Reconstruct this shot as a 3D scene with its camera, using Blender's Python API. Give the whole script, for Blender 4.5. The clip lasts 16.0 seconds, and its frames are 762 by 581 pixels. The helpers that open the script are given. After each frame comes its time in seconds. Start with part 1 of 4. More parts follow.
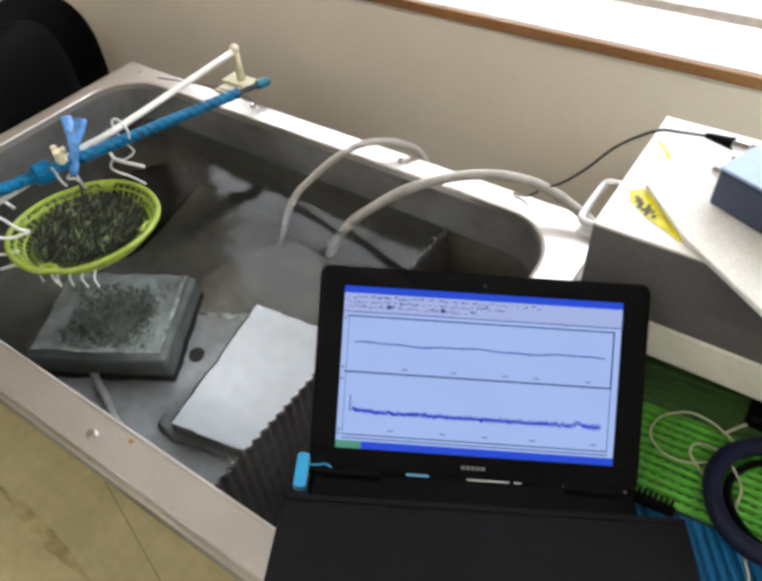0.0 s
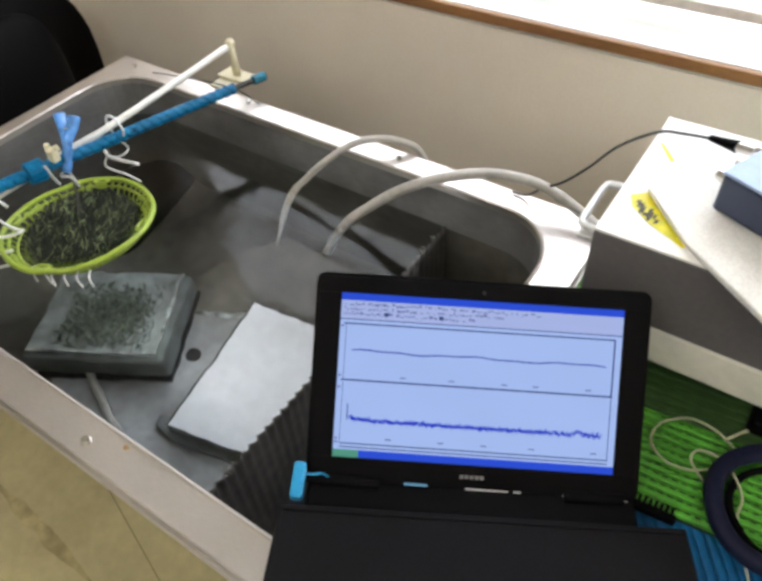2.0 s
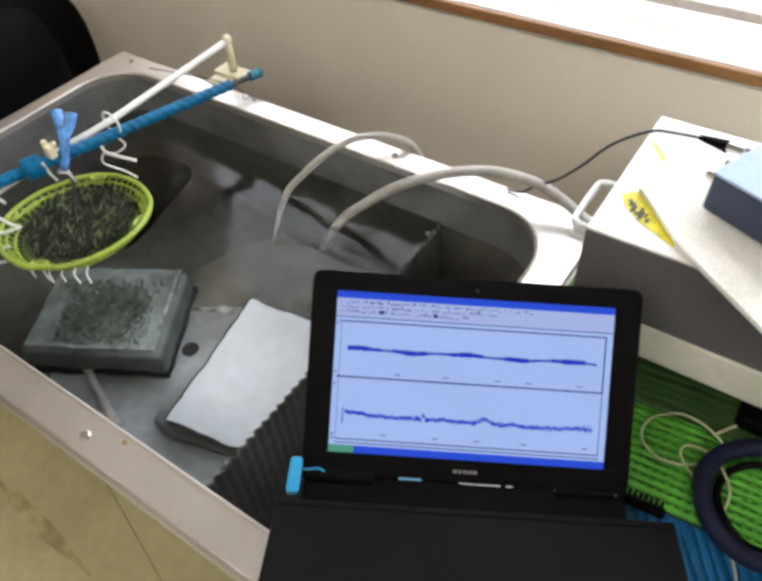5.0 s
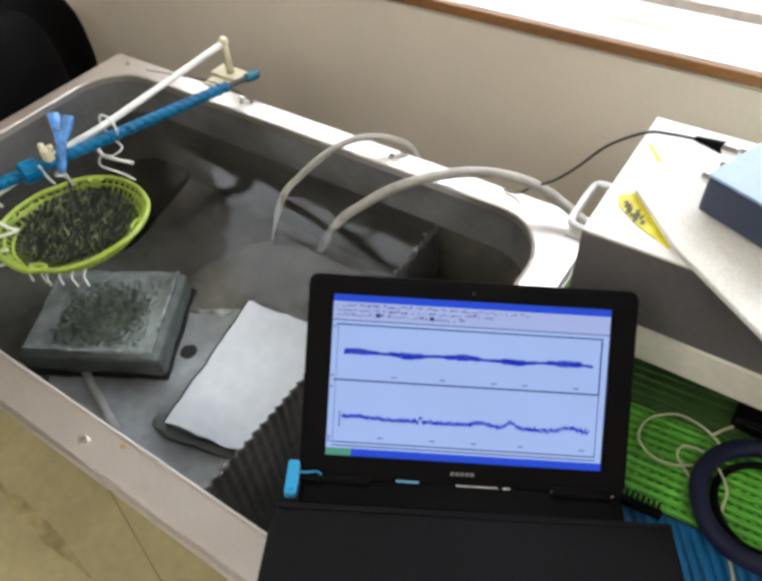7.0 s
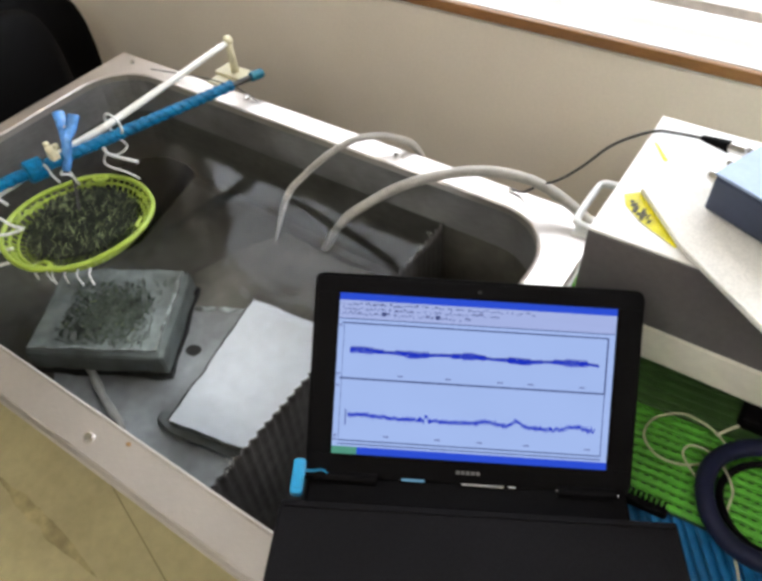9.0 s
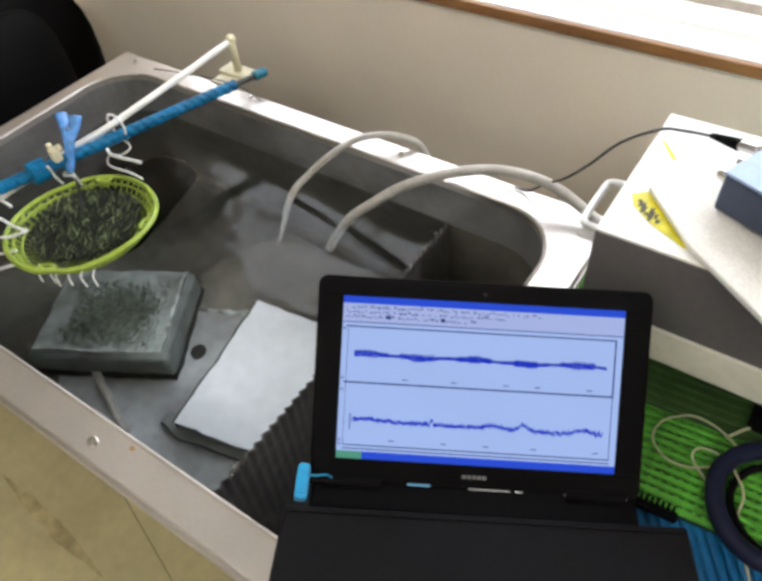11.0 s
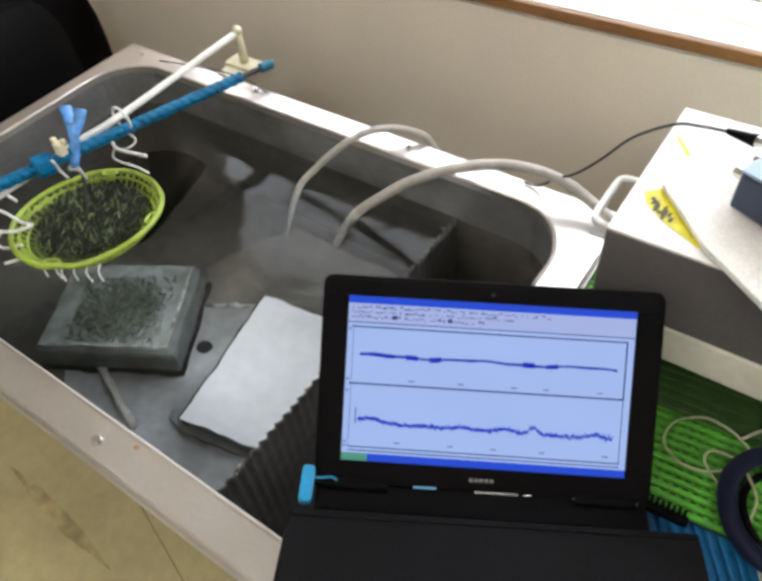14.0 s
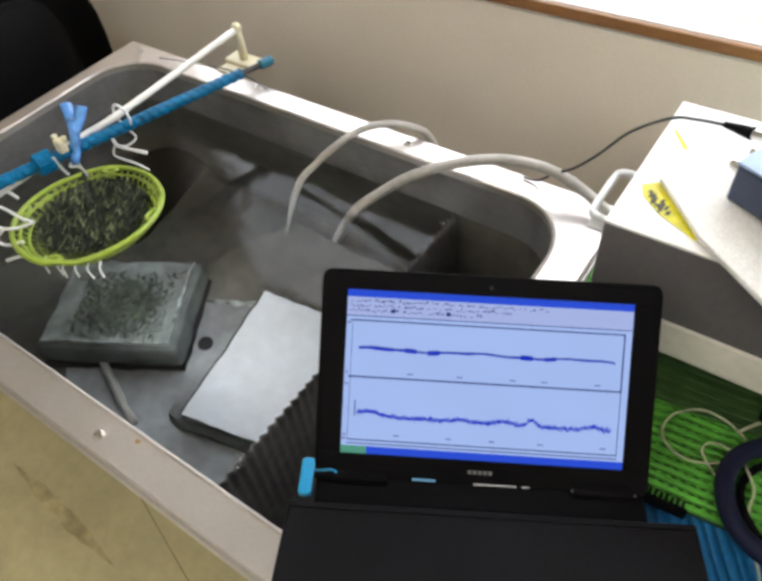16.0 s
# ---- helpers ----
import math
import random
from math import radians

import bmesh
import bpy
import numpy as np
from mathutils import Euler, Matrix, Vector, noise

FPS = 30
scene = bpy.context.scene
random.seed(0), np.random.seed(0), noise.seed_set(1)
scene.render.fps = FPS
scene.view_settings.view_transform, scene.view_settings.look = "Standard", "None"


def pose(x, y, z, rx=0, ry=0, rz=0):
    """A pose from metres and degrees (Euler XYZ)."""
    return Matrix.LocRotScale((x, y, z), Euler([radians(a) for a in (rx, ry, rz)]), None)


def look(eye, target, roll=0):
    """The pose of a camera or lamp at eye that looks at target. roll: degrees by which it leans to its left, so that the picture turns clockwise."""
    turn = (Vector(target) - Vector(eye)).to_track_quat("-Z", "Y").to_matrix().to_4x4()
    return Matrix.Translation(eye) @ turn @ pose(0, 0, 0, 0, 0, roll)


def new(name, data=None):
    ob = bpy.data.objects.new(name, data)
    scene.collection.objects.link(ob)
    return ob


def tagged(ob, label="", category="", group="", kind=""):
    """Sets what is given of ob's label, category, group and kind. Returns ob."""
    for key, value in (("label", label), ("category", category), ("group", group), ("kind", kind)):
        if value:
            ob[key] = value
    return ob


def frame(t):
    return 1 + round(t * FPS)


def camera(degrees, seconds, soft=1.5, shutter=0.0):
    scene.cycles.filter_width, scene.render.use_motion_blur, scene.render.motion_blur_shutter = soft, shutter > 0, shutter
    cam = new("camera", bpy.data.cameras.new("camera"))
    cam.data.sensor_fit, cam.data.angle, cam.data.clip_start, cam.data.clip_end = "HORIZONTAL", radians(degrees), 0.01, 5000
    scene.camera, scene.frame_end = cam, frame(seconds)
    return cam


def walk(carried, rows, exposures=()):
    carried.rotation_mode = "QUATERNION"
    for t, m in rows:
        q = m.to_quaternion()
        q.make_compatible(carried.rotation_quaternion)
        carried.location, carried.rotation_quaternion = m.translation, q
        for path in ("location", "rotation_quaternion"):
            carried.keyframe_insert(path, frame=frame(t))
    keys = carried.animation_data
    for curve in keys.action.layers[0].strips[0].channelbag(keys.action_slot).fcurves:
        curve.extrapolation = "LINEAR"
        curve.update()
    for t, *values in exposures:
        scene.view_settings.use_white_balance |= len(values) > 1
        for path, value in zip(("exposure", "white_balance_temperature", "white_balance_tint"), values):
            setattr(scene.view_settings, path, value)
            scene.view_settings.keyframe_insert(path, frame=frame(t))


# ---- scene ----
cam = camera(58.8, 16.0, soft=3.5)
PATH = [
    (0, (1.281, -0.842, 0.695), (0.432, 0.272, -0.733), -4.4),
    (0.5, (1.278, -0.833, 0.697), (0.43, 0.271, -0.74), -4.6),
    (1, (1.273, -0.825, 0.695), (0.435, 0.277, -0.748), -4.3),
    (1.5, (1.271, -0.824, 0.697), (0.433, 0.275, -0.748), -4.4),
    (2, (1.27, -0.823, 0.7), (0.437, 0.272, -0.752), -4.4),
    (2.5, (1.27, -0.823, 0.703), (0.439, 0.268, -0.752), -4.3),
    (3, (1.272, -0.824, 0.707), (0.439, 0.261, -0.753), -4.5),
    (3.5, (1.273, -0.825, 0.708), (0.447, 0.261, -0.755), -4.4),
    (4, (1.274, -0.827, 0.709), (0.454, 0.261, -0.755), -4.1),
    (6.5, (1.273, -0.82, 0.714), (0.46, 0.266, -0.757), -4.3),
    (7, (1.275, -0.82, 0.715), (0.461, 0.265, -0.755), -4.4),
    (7.5, (1.273, -0.819, 0.714), (0.459, 0.266, -0.756), -4.4),
    (8, (1.273, -0.819, 0.716), (0.459, 0.264, -0.756), -4.5),
    (8.5, (1.273, -0.821, 0.716), (0.456, 0.261, -0.755), -4.5),
    (9, (1.272, -0.823, 0.715), (0.454, 0.257, -0.755), -4.5),
    (11.5, (1.267, -0.81, 0.713), (0.436, 0.248, -0.766), -5.6),
    (12, (1.266, -0.807, 0.713), (0.433, 0.246, -0.769), -5.7),
    (12.5, (1.265, -0.801, 0.712), (0.425, 0.244, -0.773), -6.0),
    (13, (1.265, -0.798, 0.711), (0.423, 0.24, -0.777), -6.3),
    (13.5, (1.262, -0.797, 0.709), (0.42, 0.235, -0.782), -6.3),
    (14, (1.261, -0.798, 0.71), (0.421, 0.231, -0.785), -6.2),
    (14.5, (1.262, -0.8, 0.712), (0.424, 0.227, -0.786), -6.2),
    (15, (1.263, -0.801, 0.711), (0.424, 0.224, -0.788), -6.1),
    (15.5, (1.265, -0.801, 0.713), (0.426, 0.221, -0.788), -6.4),
    (16, (1.267, -0.801, 0.71), (0.425, 0.221, -0.789), -6.6),
]
walk(cam, [(t, look(e, g, r)) for t, e, g, r in PATH], exposures=[(0, 0.92), (16.0, 0.92)])

# ---- world and light ----
world = bpy.data.worlds.new("world")
scene.world = world
world.use_nodes = True
wn = world.node_tree.nodes
sky = wn.new("ShaderNodeTexSky")
sky.sky_type, sky.sun_disc = "NISHITA", False
sky.sun_elevation, sky.sun_rotation = radians(50), radians(200)
wn["Background"].inputs["Strength"].default_value = 0.12
world.node_tree.links.new(sky.outputs[0], wn["Background"].inputs["Color"])

WINDOW_GLOW = 3.5
FILL_GLOW = 20.0
SCREEN_GLOW = 0.47


# ---- materials ----
def mat(name, color, rough=0.5, metal=0.0, grain=60.0, vary=0.12, bump=0.0, stain=4.0, stain_mix=0.15, stretch=(1, 1, 1),
        island=0.0, spec=0.5):
    m = bpy.data.materials.new(name)
    m.use_nodes = True
    n, l = m.node_tree.nodes, m.node_tree.links
    b = n["Principled BSDF"]
    b.inputs["Roughness"].default_value, b.inputs["Metallic"].default_value = rough, metal
    b.inputs["Specular IOR Level"].default_value = spec
    co = n.new("ShaderNodeTexCoord")
    mp = n.new("ShaderNodeMapping")
    mp.inputs["Scale"].default_value = stretch
    l.new(co.outputs["Object"], mp.inputs["Vector"])
    fine, wide = n.new("ShaderNodeTexNoise"), n.new("ShaderNodeTexNoise")
    fine.inputs["Scale"].default_value, fine.inputs["Detail"].default_value = grain, 4
    wide.inputs["Scale"].default_value, wide.inputs["Detail"].default_value = stain, 5
    l.new(mp.outputs[0], fine.inputs["Vector"])
    l.new(co.outputs["Object"], wide.inputs["Vector"])

    def shade(k):
        return tuple(max(0.0, min(1.0, c * k)) for c in color[:3]) + (1,)
    ramp = n.new("ShaderNodeValToRGB")
    ramp.color_ramp.elements[0].position, ramp.color_ramp.elements[1].position = 0.3, 0.7
    ramp.color_ramp.elements[0].color, ramp.color_ramp.elements[1].color = shade(1 - vary), shade(1 + vary)
    l.new(fine.outputs[0], ramp.inputs[0])
    ramp2 = n.new("ShaderNodeValToRGB")
    ramp2.color_ramp.elements[0].position, ramp2.color_ramp.elements[1].position = 0.35, 0.65
    ramp2.color_ramp.elements[0].color = (1 - stain_mix, 1 - stain_mix * 1.05, 1 - stain_mix * 1.1, 1)
    ramp2.color_ramp.elements[1].color = (1, 1, 1, 1)
    l.new(wide.outputs[0], ramp2.inputs[0])
    mix = n.new("ShaderNodeMix")
    mix.data_type, mix.blend_type = "RGBA", "MULTIPLY"
    mix.inputs[0].default_value = 1.0
    l.new(ramp.outputs[0], mix.inputs[6])
    l.new(ramp2.outputs[0], mix.inputs[7])
    out = mix.outputs[2]
    if island:
        geo = n.new("ShaderNodeNewGeometry")
        hsv = n.new("ShaderNodeHueSaturation")
        mr = n.new("ShaderNodeMapRange")
        mr.inputs[3].default_value, mr.inputs[4].default_value = 1 - island, 1 + island
        l.new(geo.outputs["Random Per Island"], mr.inputs[0])
        l.new(mr.outputs[0], hsv.inputs["Value"])
        l.new(out, hsv.inputs["Color"])
        out = hsv.outputs[0]
    l.new(out, b.inputs["Base Color"])
    rr = n.new("ShaderNodeMapRange")
    rr.inputs[3].default_value, rr.inputs[4].default_value = max(0.02, rough - 0.08), min(1, rough + 0.08)
    l.new(wide.outputs[0], rr.inputs[0])
    l.new(rr.outputs[0], b.inputs["Roughness"])
    if bump:
        bp = n.new("ShaderNodeBump")
        bp.inputs["Strength"].default_value, bp.inputs["Distance"].default_value = bump, 0.002
        l.new(fine.outputs[0], bp.inputs["Height"])
        l.new(bp.outputs[0], b.inputs["Normal"])
    return m


STEEL = mat("brushed_steel", (0.62, 0.57, 0.53), 0.34, 0.85, 90, 0.07, 0.03, 5, 0.12, (1, 14, 14))
STEEL_IN = mat("basin_steel", (0.30, 0.298, 0.298), 0.42, 0.55, 60, 0.1, 0.03, 6, 0.5, (1, 1, 6))
STEEL_BRIGHT = mat("polished_steel", (0.75, 0.73, 0.7), 0.2, 1.0, 60, 0.05)
STEEL_SHADED = mat("shaded_olive_steel", (0.135, 0.128, 0.105), 0.6, 0.1, 45, 0.2, 0.05, 3.2, 0.62)
LIT_BOTTOM = mat("lit_bottom_olive", (0.225, 0.212, 0.175), 0.8, 0, 60, 0.15, 0.05, 7, 0.4)
BED = mat("grey_bottom_sheet", (0.42, 0.43, 0.435), 0.5, 0.1, 50, 0.12, 0.03, 9, 0.45)
WALL = mat("wall_paint", (0.82, 0.73, 0.62), 0.75, 0, 160, 0.03, 0.08, 1.6, 0.1)
WALL_PALE = mat("pale_paint", (0.7, 0.67, 0.6), 0.8, 0, 120, 0.03, 0.05, 1.2, 0.08)
CEIL = mat("ceiling_board", (0.75, 0.74, 0.7), 0.9, 0, 90, 0.06, 0.1)
FLOOR = mat("vinyl_floor", (0.68, 0.6, 0.33), 0.5, 0, 40, 0.07, 0.03, 3, 0.3)
JOINT = mat("floor_joint", (0.3, 0.24, 0.11), 0.8)
SMEAR = mat("floor_scuff", (0.5, 0.42, 0.21), 0.5, 0, 40, 0.2, 0, 14, 0.45)
WOOD = mat("sill_wood", (0.30, 0.138, 0.046), 0.45, 0, 60, 0.2, 0.05, 5, 0.2, (1, 12, 12))
FRAME = mat("window_frame", (0.62, 0.55, 0.49), 0.45, 0.1)
BLACK = mat("black_plastic", (0.0042, 0.0038, 0.0042), 0.55, 0, 300, 0.15, 0.06, 12, 0.2, spec=0.05)
BLACK_SLAB = mat("black_case", (0.0082, 0.0076, 0.0088), 0.7, 0, 400, 0.2, 0.1, 9, 0.25, spec=0.08)
BLACK_FABRIC = mat("black_upholstery", (0.0025, 0.0023, 0.0023), 0.7, 0, 500, 0.3, 0.2, spec=0.07)
KEY = mat("key_plastic", (0.01, 0.01, 0.011), 0.5, 0, 300, 0.1)
CHROME = mat("silver_trim", (0.7, 0.72, 0.75), 0.25, 0.9, 80, 0.05)
LETTER = mat("grey_print", (0.2, 0.2, 0.2), 0.5)
USB = mat("blue_usb_plastic", (0.02, 0.32, 0.6), 0.35, 0, 200, 0.06)
BLUE_BAR = mat("blue_tape", (0.0, 0.125, 0.27), 0.42, 0, 120, 0.25, 0.15, 30, 0.25, spec=0.2)
TEAL = mat("teal_tape", (0.003, 0.13, 0.2), 0.45, 0, 120, 0.25)
BLUE_CLIP = mat("blue_clip_plastic", (0.11, 0.32, 0.74), 0.25, 0, 90, 0.25, 0, 60, 0.4)
BLUE_MAT = mat("blue_ribbed_plastic", (0.008, 0.145, 0.35), 0.42, 0, 120, 0.15, 0.05, 12, 0.2)
GREEN_MAT = mat("green_ribbed_plastic", (0.11, 0.44, 0.038), 0.45, 0, 90, 0.18, 0.05, 14, 0.3)
MAT_SHADE = mat("shaded_green_plastic", (0.042, 0.1, 0.024), 0.5, 0, 90, 0.2, 0.05, 14, 0.3)
GREEN_SLOT = mat("dark_green_slot", (0.008, 0.035, 0.01), 0.7)
LIME = mat("lime_plastic", (0.33, 0.44, 0.055), 0.35, 0, 90, 0.12, 0.02, 18, 0.2)
WEED = mat("dark_seaweed", (0.010, 0.016, 0.007), 0.55, 0, 90, 0.3, 0, 20, 0.3, island=0.7)
# green of the strands that draw the basket's shadow on the block
BASKET_SHADE = mat("basket_shadow_green", (0.115, 0.14, 0.11), 0.5, 0, 90, 0.3, 0, 20, 0.3, island=0.6)
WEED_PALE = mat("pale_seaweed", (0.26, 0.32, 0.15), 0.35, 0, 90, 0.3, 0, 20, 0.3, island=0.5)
WHITE_PIPE = mat("white_pvc", (0.78, 0.76, 0.7), 0.35, 0, 60, 0.04, 0, 9, 0.12)
CREAM = mat("cream_plastic", (0.68, 0.62, 0.42), 0.4, 0, 60, 0.05, 0, 12, 0.15)
WHITE = mat("white_plastic", (0.78, 0.78, 0.76), 0.4, 0, 80, 0.04, 0, 14, 0.12)
HOSE = mat("grey_hose", (0.48, 0.455, 0.41), 0.32, 0, 90, 0.1, 0.03, 14, 0.2)
CABLE = mat("dark_cable", (0.03, 0.028, 0.025), 0.5)
COIL = mat("navy_cable", (0.007, 0.009, 0.032), 0.6, 0, 160, 0.2, 0.05, spec=0.25)
WIRE = mat("cream_wire", (0.48, 0.46, 0.31), 0.4)
BOX_TOP = mat("case_and_sill_white", (0.8, 0.78, 0.74), 0.5, 0, 120, 0.03, 0.03, 8, 0.06)
BOX_FRONT = mat("dark_case_grey", (0.125, 0.112, 0.115), 0.5, 0, 150, 0.07, 0.03, 6, 0.15)
BOARD = mat("white_shelf_board", (0.75, 0.71, 0.62), 0.6, 0, 80, 0.05, 0.03, 9, 0.12)
STONE = mat("speckled_beige_board", (0.82, 0.79, 0.73), 0.7, 0, 380, 0.1, 0.12, 18, 0.12)
TAPE = mat("yellow_tape", (0.75, 0.66, 0.0), 0.45, 0, 60, 0.12, 0, 30, 0.25)
INK = mat("dark_print", (0.06, 0.05, 0.0), 0.6)
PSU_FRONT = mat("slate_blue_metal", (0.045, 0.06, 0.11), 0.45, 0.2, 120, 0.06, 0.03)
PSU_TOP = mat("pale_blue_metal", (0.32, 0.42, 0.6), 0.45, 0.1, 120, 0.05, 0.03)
BLOCK = mat("grey_green_block", (0.17, 0.195, 0.185), 0.6, 0, 30, 0.2, 0.1, 14, 0.4)
BLOCK_TOP = mat("frosted_block_plate", (0.33, 0.37, 0.36), 0.3, 0, 50, 0.25, 0.1, 10, 0.5)
BLOCK_EDGE = mat("pale_block_edge", (0.46, 0.5, 0.48), 0.35, 0, 60, 0.5, 0, 40, 0.6)
PANEL = mat("white_panel", (0.88, 0.9, 0.93), 0.3, 0, 40, 0.04, 0.02, 5, 0.1)
PANEL_EDGE = mat("grey_panel_edge", (0.2, 0.21, 0.21), 0.6, 0, 60, 0.15, 0.03, 14, 0.3)
RIBBED = mat("dark_corrugated_plastic", (0.11, 0.105, 0.1), 0.55, 0, 60, 0.25, 0.05, 20, 0.3)
DARK = mat("dark_drain", (0.01, 0.01, 0.01), 0.6)
FOAM = mat("water_foam", (0.55, 0.55, 0.52), 0.5, 0, 200, 0.2)
TABLE = mat("table_top", (0.09, 0.09, 0.08), 0.6, 0, 60, 0.1)
STAIN = mat("rust_stain", (0.42, 0.25, 0.1), 0.5, 0, 200, 0.3)


def glow(name, color, strength):
    m = bpy.data.materials.new(name)
    m.use_nodes = True
    n, l = m.node_tree.nodes, m.node_tree.links
    e = n.new("ShaderNodeEmission")
    noi = n.new("ShaderNodeTexNoise")
    noi.inputs["Scale"].default_value = 3.0
    ramp = n.new("ShaderNodeValToRGB")
    ramp.color_ramp.elements[0].color = tuple(c * 0.92 for c in color) + (1,)
    ramp.color_ramp.elements[1].color = tuple(color) + (1,)
    l.new(noi.outputs[0], ramp.inputs[0])
    l.new(ramp.outputs[0], e.inputs["Color"])
    e.inputs["Strength"].default_value = strength
    l.new(e.outputs[0], n["Material Output"].inputs["Surface"])
    n.remove(n["Principled BSDF"])
    return m


OUTSIDE = glow("bright_outdoors", (0.9, 0.93, 1.0), WINDOW_GLOW)
FILL_TUBE = glow("fill_tube_glow", (1.0, 0.95, 0.905), FILL_GLOW)
SCR_BODY = glow("screen_pale_blue", (0.43, 0.58, 1.0), SCREEN_GLOW)
SCR_BAR = glow("screen_blue_bar", (0.03, 0.09, 0.75), SCREEN_GLOW)
SCR_TOOL = glow("screen_toolbar", (0.44, 0.53, 0.9), SCREEN_GLOW)
SCR_ICON = glow("screen_icon_grey", (0.17, 0.2, 0.42), SCREEN_GLOW)
SCR_LINE = glow("screen_frame_line", (0.05, 0.07, 0.22), SCREEN_GLOW)
SCR_TRACE = glow("screen_trace_blue", (0.012, 0.035, 0.6), SCREEN_GLOW)
SCR_DARK = glow("screen_trace_dark", (0.1, 0.13, 0.4), SCREEN_GLOW)
SCR_GREEN = glow("screen_start_green", (0.1, 0.35, 0.25), SCREEN_GLOW)
LED = glow("status_light", (0.25, 0.55, 0.8), 0.3)


def clear_material(name, tint, head_on, ior=0.0):
    m = bpy.data.materials.new(name)
    m.use_nodes = True
    n, l = m.node_tree.nodes, m.node_tree.links
    n.remove(n["Principled BSDF"])
    clear = n.new("ShaderNodeBsdfRefraction") if ior else n.new("ShaderNodeBsdfTransparent")
    if ior:
        clear.inputs["IOR"].default_value, clear.inputs["Roughness"].default_value = ior, 0.0
    gloss, mix = n.new("ShaderNodeBsdfGlossy"), n.new("ShaderNodeMixShader")
    clear.inputs["Color"].default_value = (*tint, 1)
    gloss.inputs["Roughness"].default_value = 0.02
    weight, power, scale = n.new("ShaderNodeLayerWeight"), n.new("ShaderNodeMath"), n.new("ShaderNodeMath")
    weight.inputs["Blend"].default_value = 0.5
    power.operation, scale.operation = "POWER", "MULTIPLY_ADD"
    power.inputs[1].default_value = 5.0
    scale.inputs[1].default_value, scale.inputs[2].default_value = 1 - head_on, head_on
    l.new(weight.outputs["Facing"], power.inputs[0])
    l.new(power.outputs[0], scale.inputs[0])
    l.new(scale.outputs[0], mix.inputs[0])
    l.new(clear.outputs[0], mix.inputs[1])
    l.new(gloss.outputs[0], mix.inputs[2])
    l.new(mix.outputs[0], n["Material Output"].inputs["Surface"])
    return m


WATER = clear_material("clear_water", (0.9, 0.925, 0.94), 0.021, 1.33)
GLASS = clear_material("window_glass", (0.97, 0.98, 0.98), 0.04)


# ---- mesh helpers ----
def link(name, bm, material, parent=None, label="", smooth=False):
    me = bpy.data.meshes.new(name)
    bmesh.ops.recalc_face_normals(bm, faces=bm.faces[:])
    bm.to_mesh(me)
    bm.free()
    me.materials.append(material)
    if smooth:
        for p in me.polygons:
            p.use_smooth = True
    ob = new(name, me)
    if parent:
        ob.parent = parent
    if label:
        ob["label"] = label
    return ob


def part(name, bm, material, parent, label="", smooth=False):
    return link(name, bm, material, parent, label, smooth)


def thing(name, label, category, m=None, group=""):
    ob = new(name)
    ob.empty_display_size = 0.05
    if m is not None:
        ob.matrix_world = m
    return tagged(ob, label, category, group)


def slab(x0, y0, z0, x1, y1, z1, bevel=0.0, seg=2, bm=None):
    bm = bm or bmesh.new()
    r = bmesh.ops.create_cube(bm, size=1.0, matrix=Matrix.Translation(((x0 + x1) / 2, (y0 + y1) / 2, (z0 + z1) / 2)) @
                              Matrix.Diagonal((x1 - x0, y1 - y0, z1 - z0, 1)))
    if bevel:
        es = {e for v in r["verts"] for e in v.link_edges}
        bmesh.ops.bevel(bm, geom=list(es), offset=bevel, segments=seg, affect="EDGES", profile=0.5)
    return bm


def prism(points, z0, z1, bevel=0.0, bm=None):
    bm = bm or bmesh.new()
    lo = [bm.verts.new((x, y, z0)) for x, y in points]
    hi = [bm.verts.new((x, y, z1)) for x, y in points]
    bm.faces.new(lo[::-1])
    bm.faces.new(hi)
    k = len(points)
    es = []
    for i in range(k):
        f = bm.faces.new((lo[i], lo[(i + 1) % k], hi[(i + 1) % k], hi[i]))
        es += list(f.edges)
    if bevel:
        bmesh.ops.bevel(bm, geom=list(set(es)), offset=bevel, segments=2, affect="EDGES", profile=0.5)
    return bm


def smooth_path(pts, n=8, closed=False):
    """Catmull-Rom points through pts."""
    p = [Vector(q) for q in pts]
    out = []
    k = len(p)
    for i in range(k if closed else k - 1):
        if closed:
            a, b, c, d = p[i - 1], p[i], p[(i + 1) % k], p[(i + 2) % k]
        else:
            b, c = p[i], p[i + 1]
            a = p[i - 1] if i else b * 2 - c
            d = p[i + 2] if i + 2 < k else c * 2 - b
        for j in range(n):
            t = j / n
            out.append(0.5 * (2 * b + (c - a) * t + (2 * a - 5 * b + 4 * c - d) * t * t + (3 * b - a - 3 * c + d) * t ** 3))
    if not closed:
        out.append(p[-1])
    return out


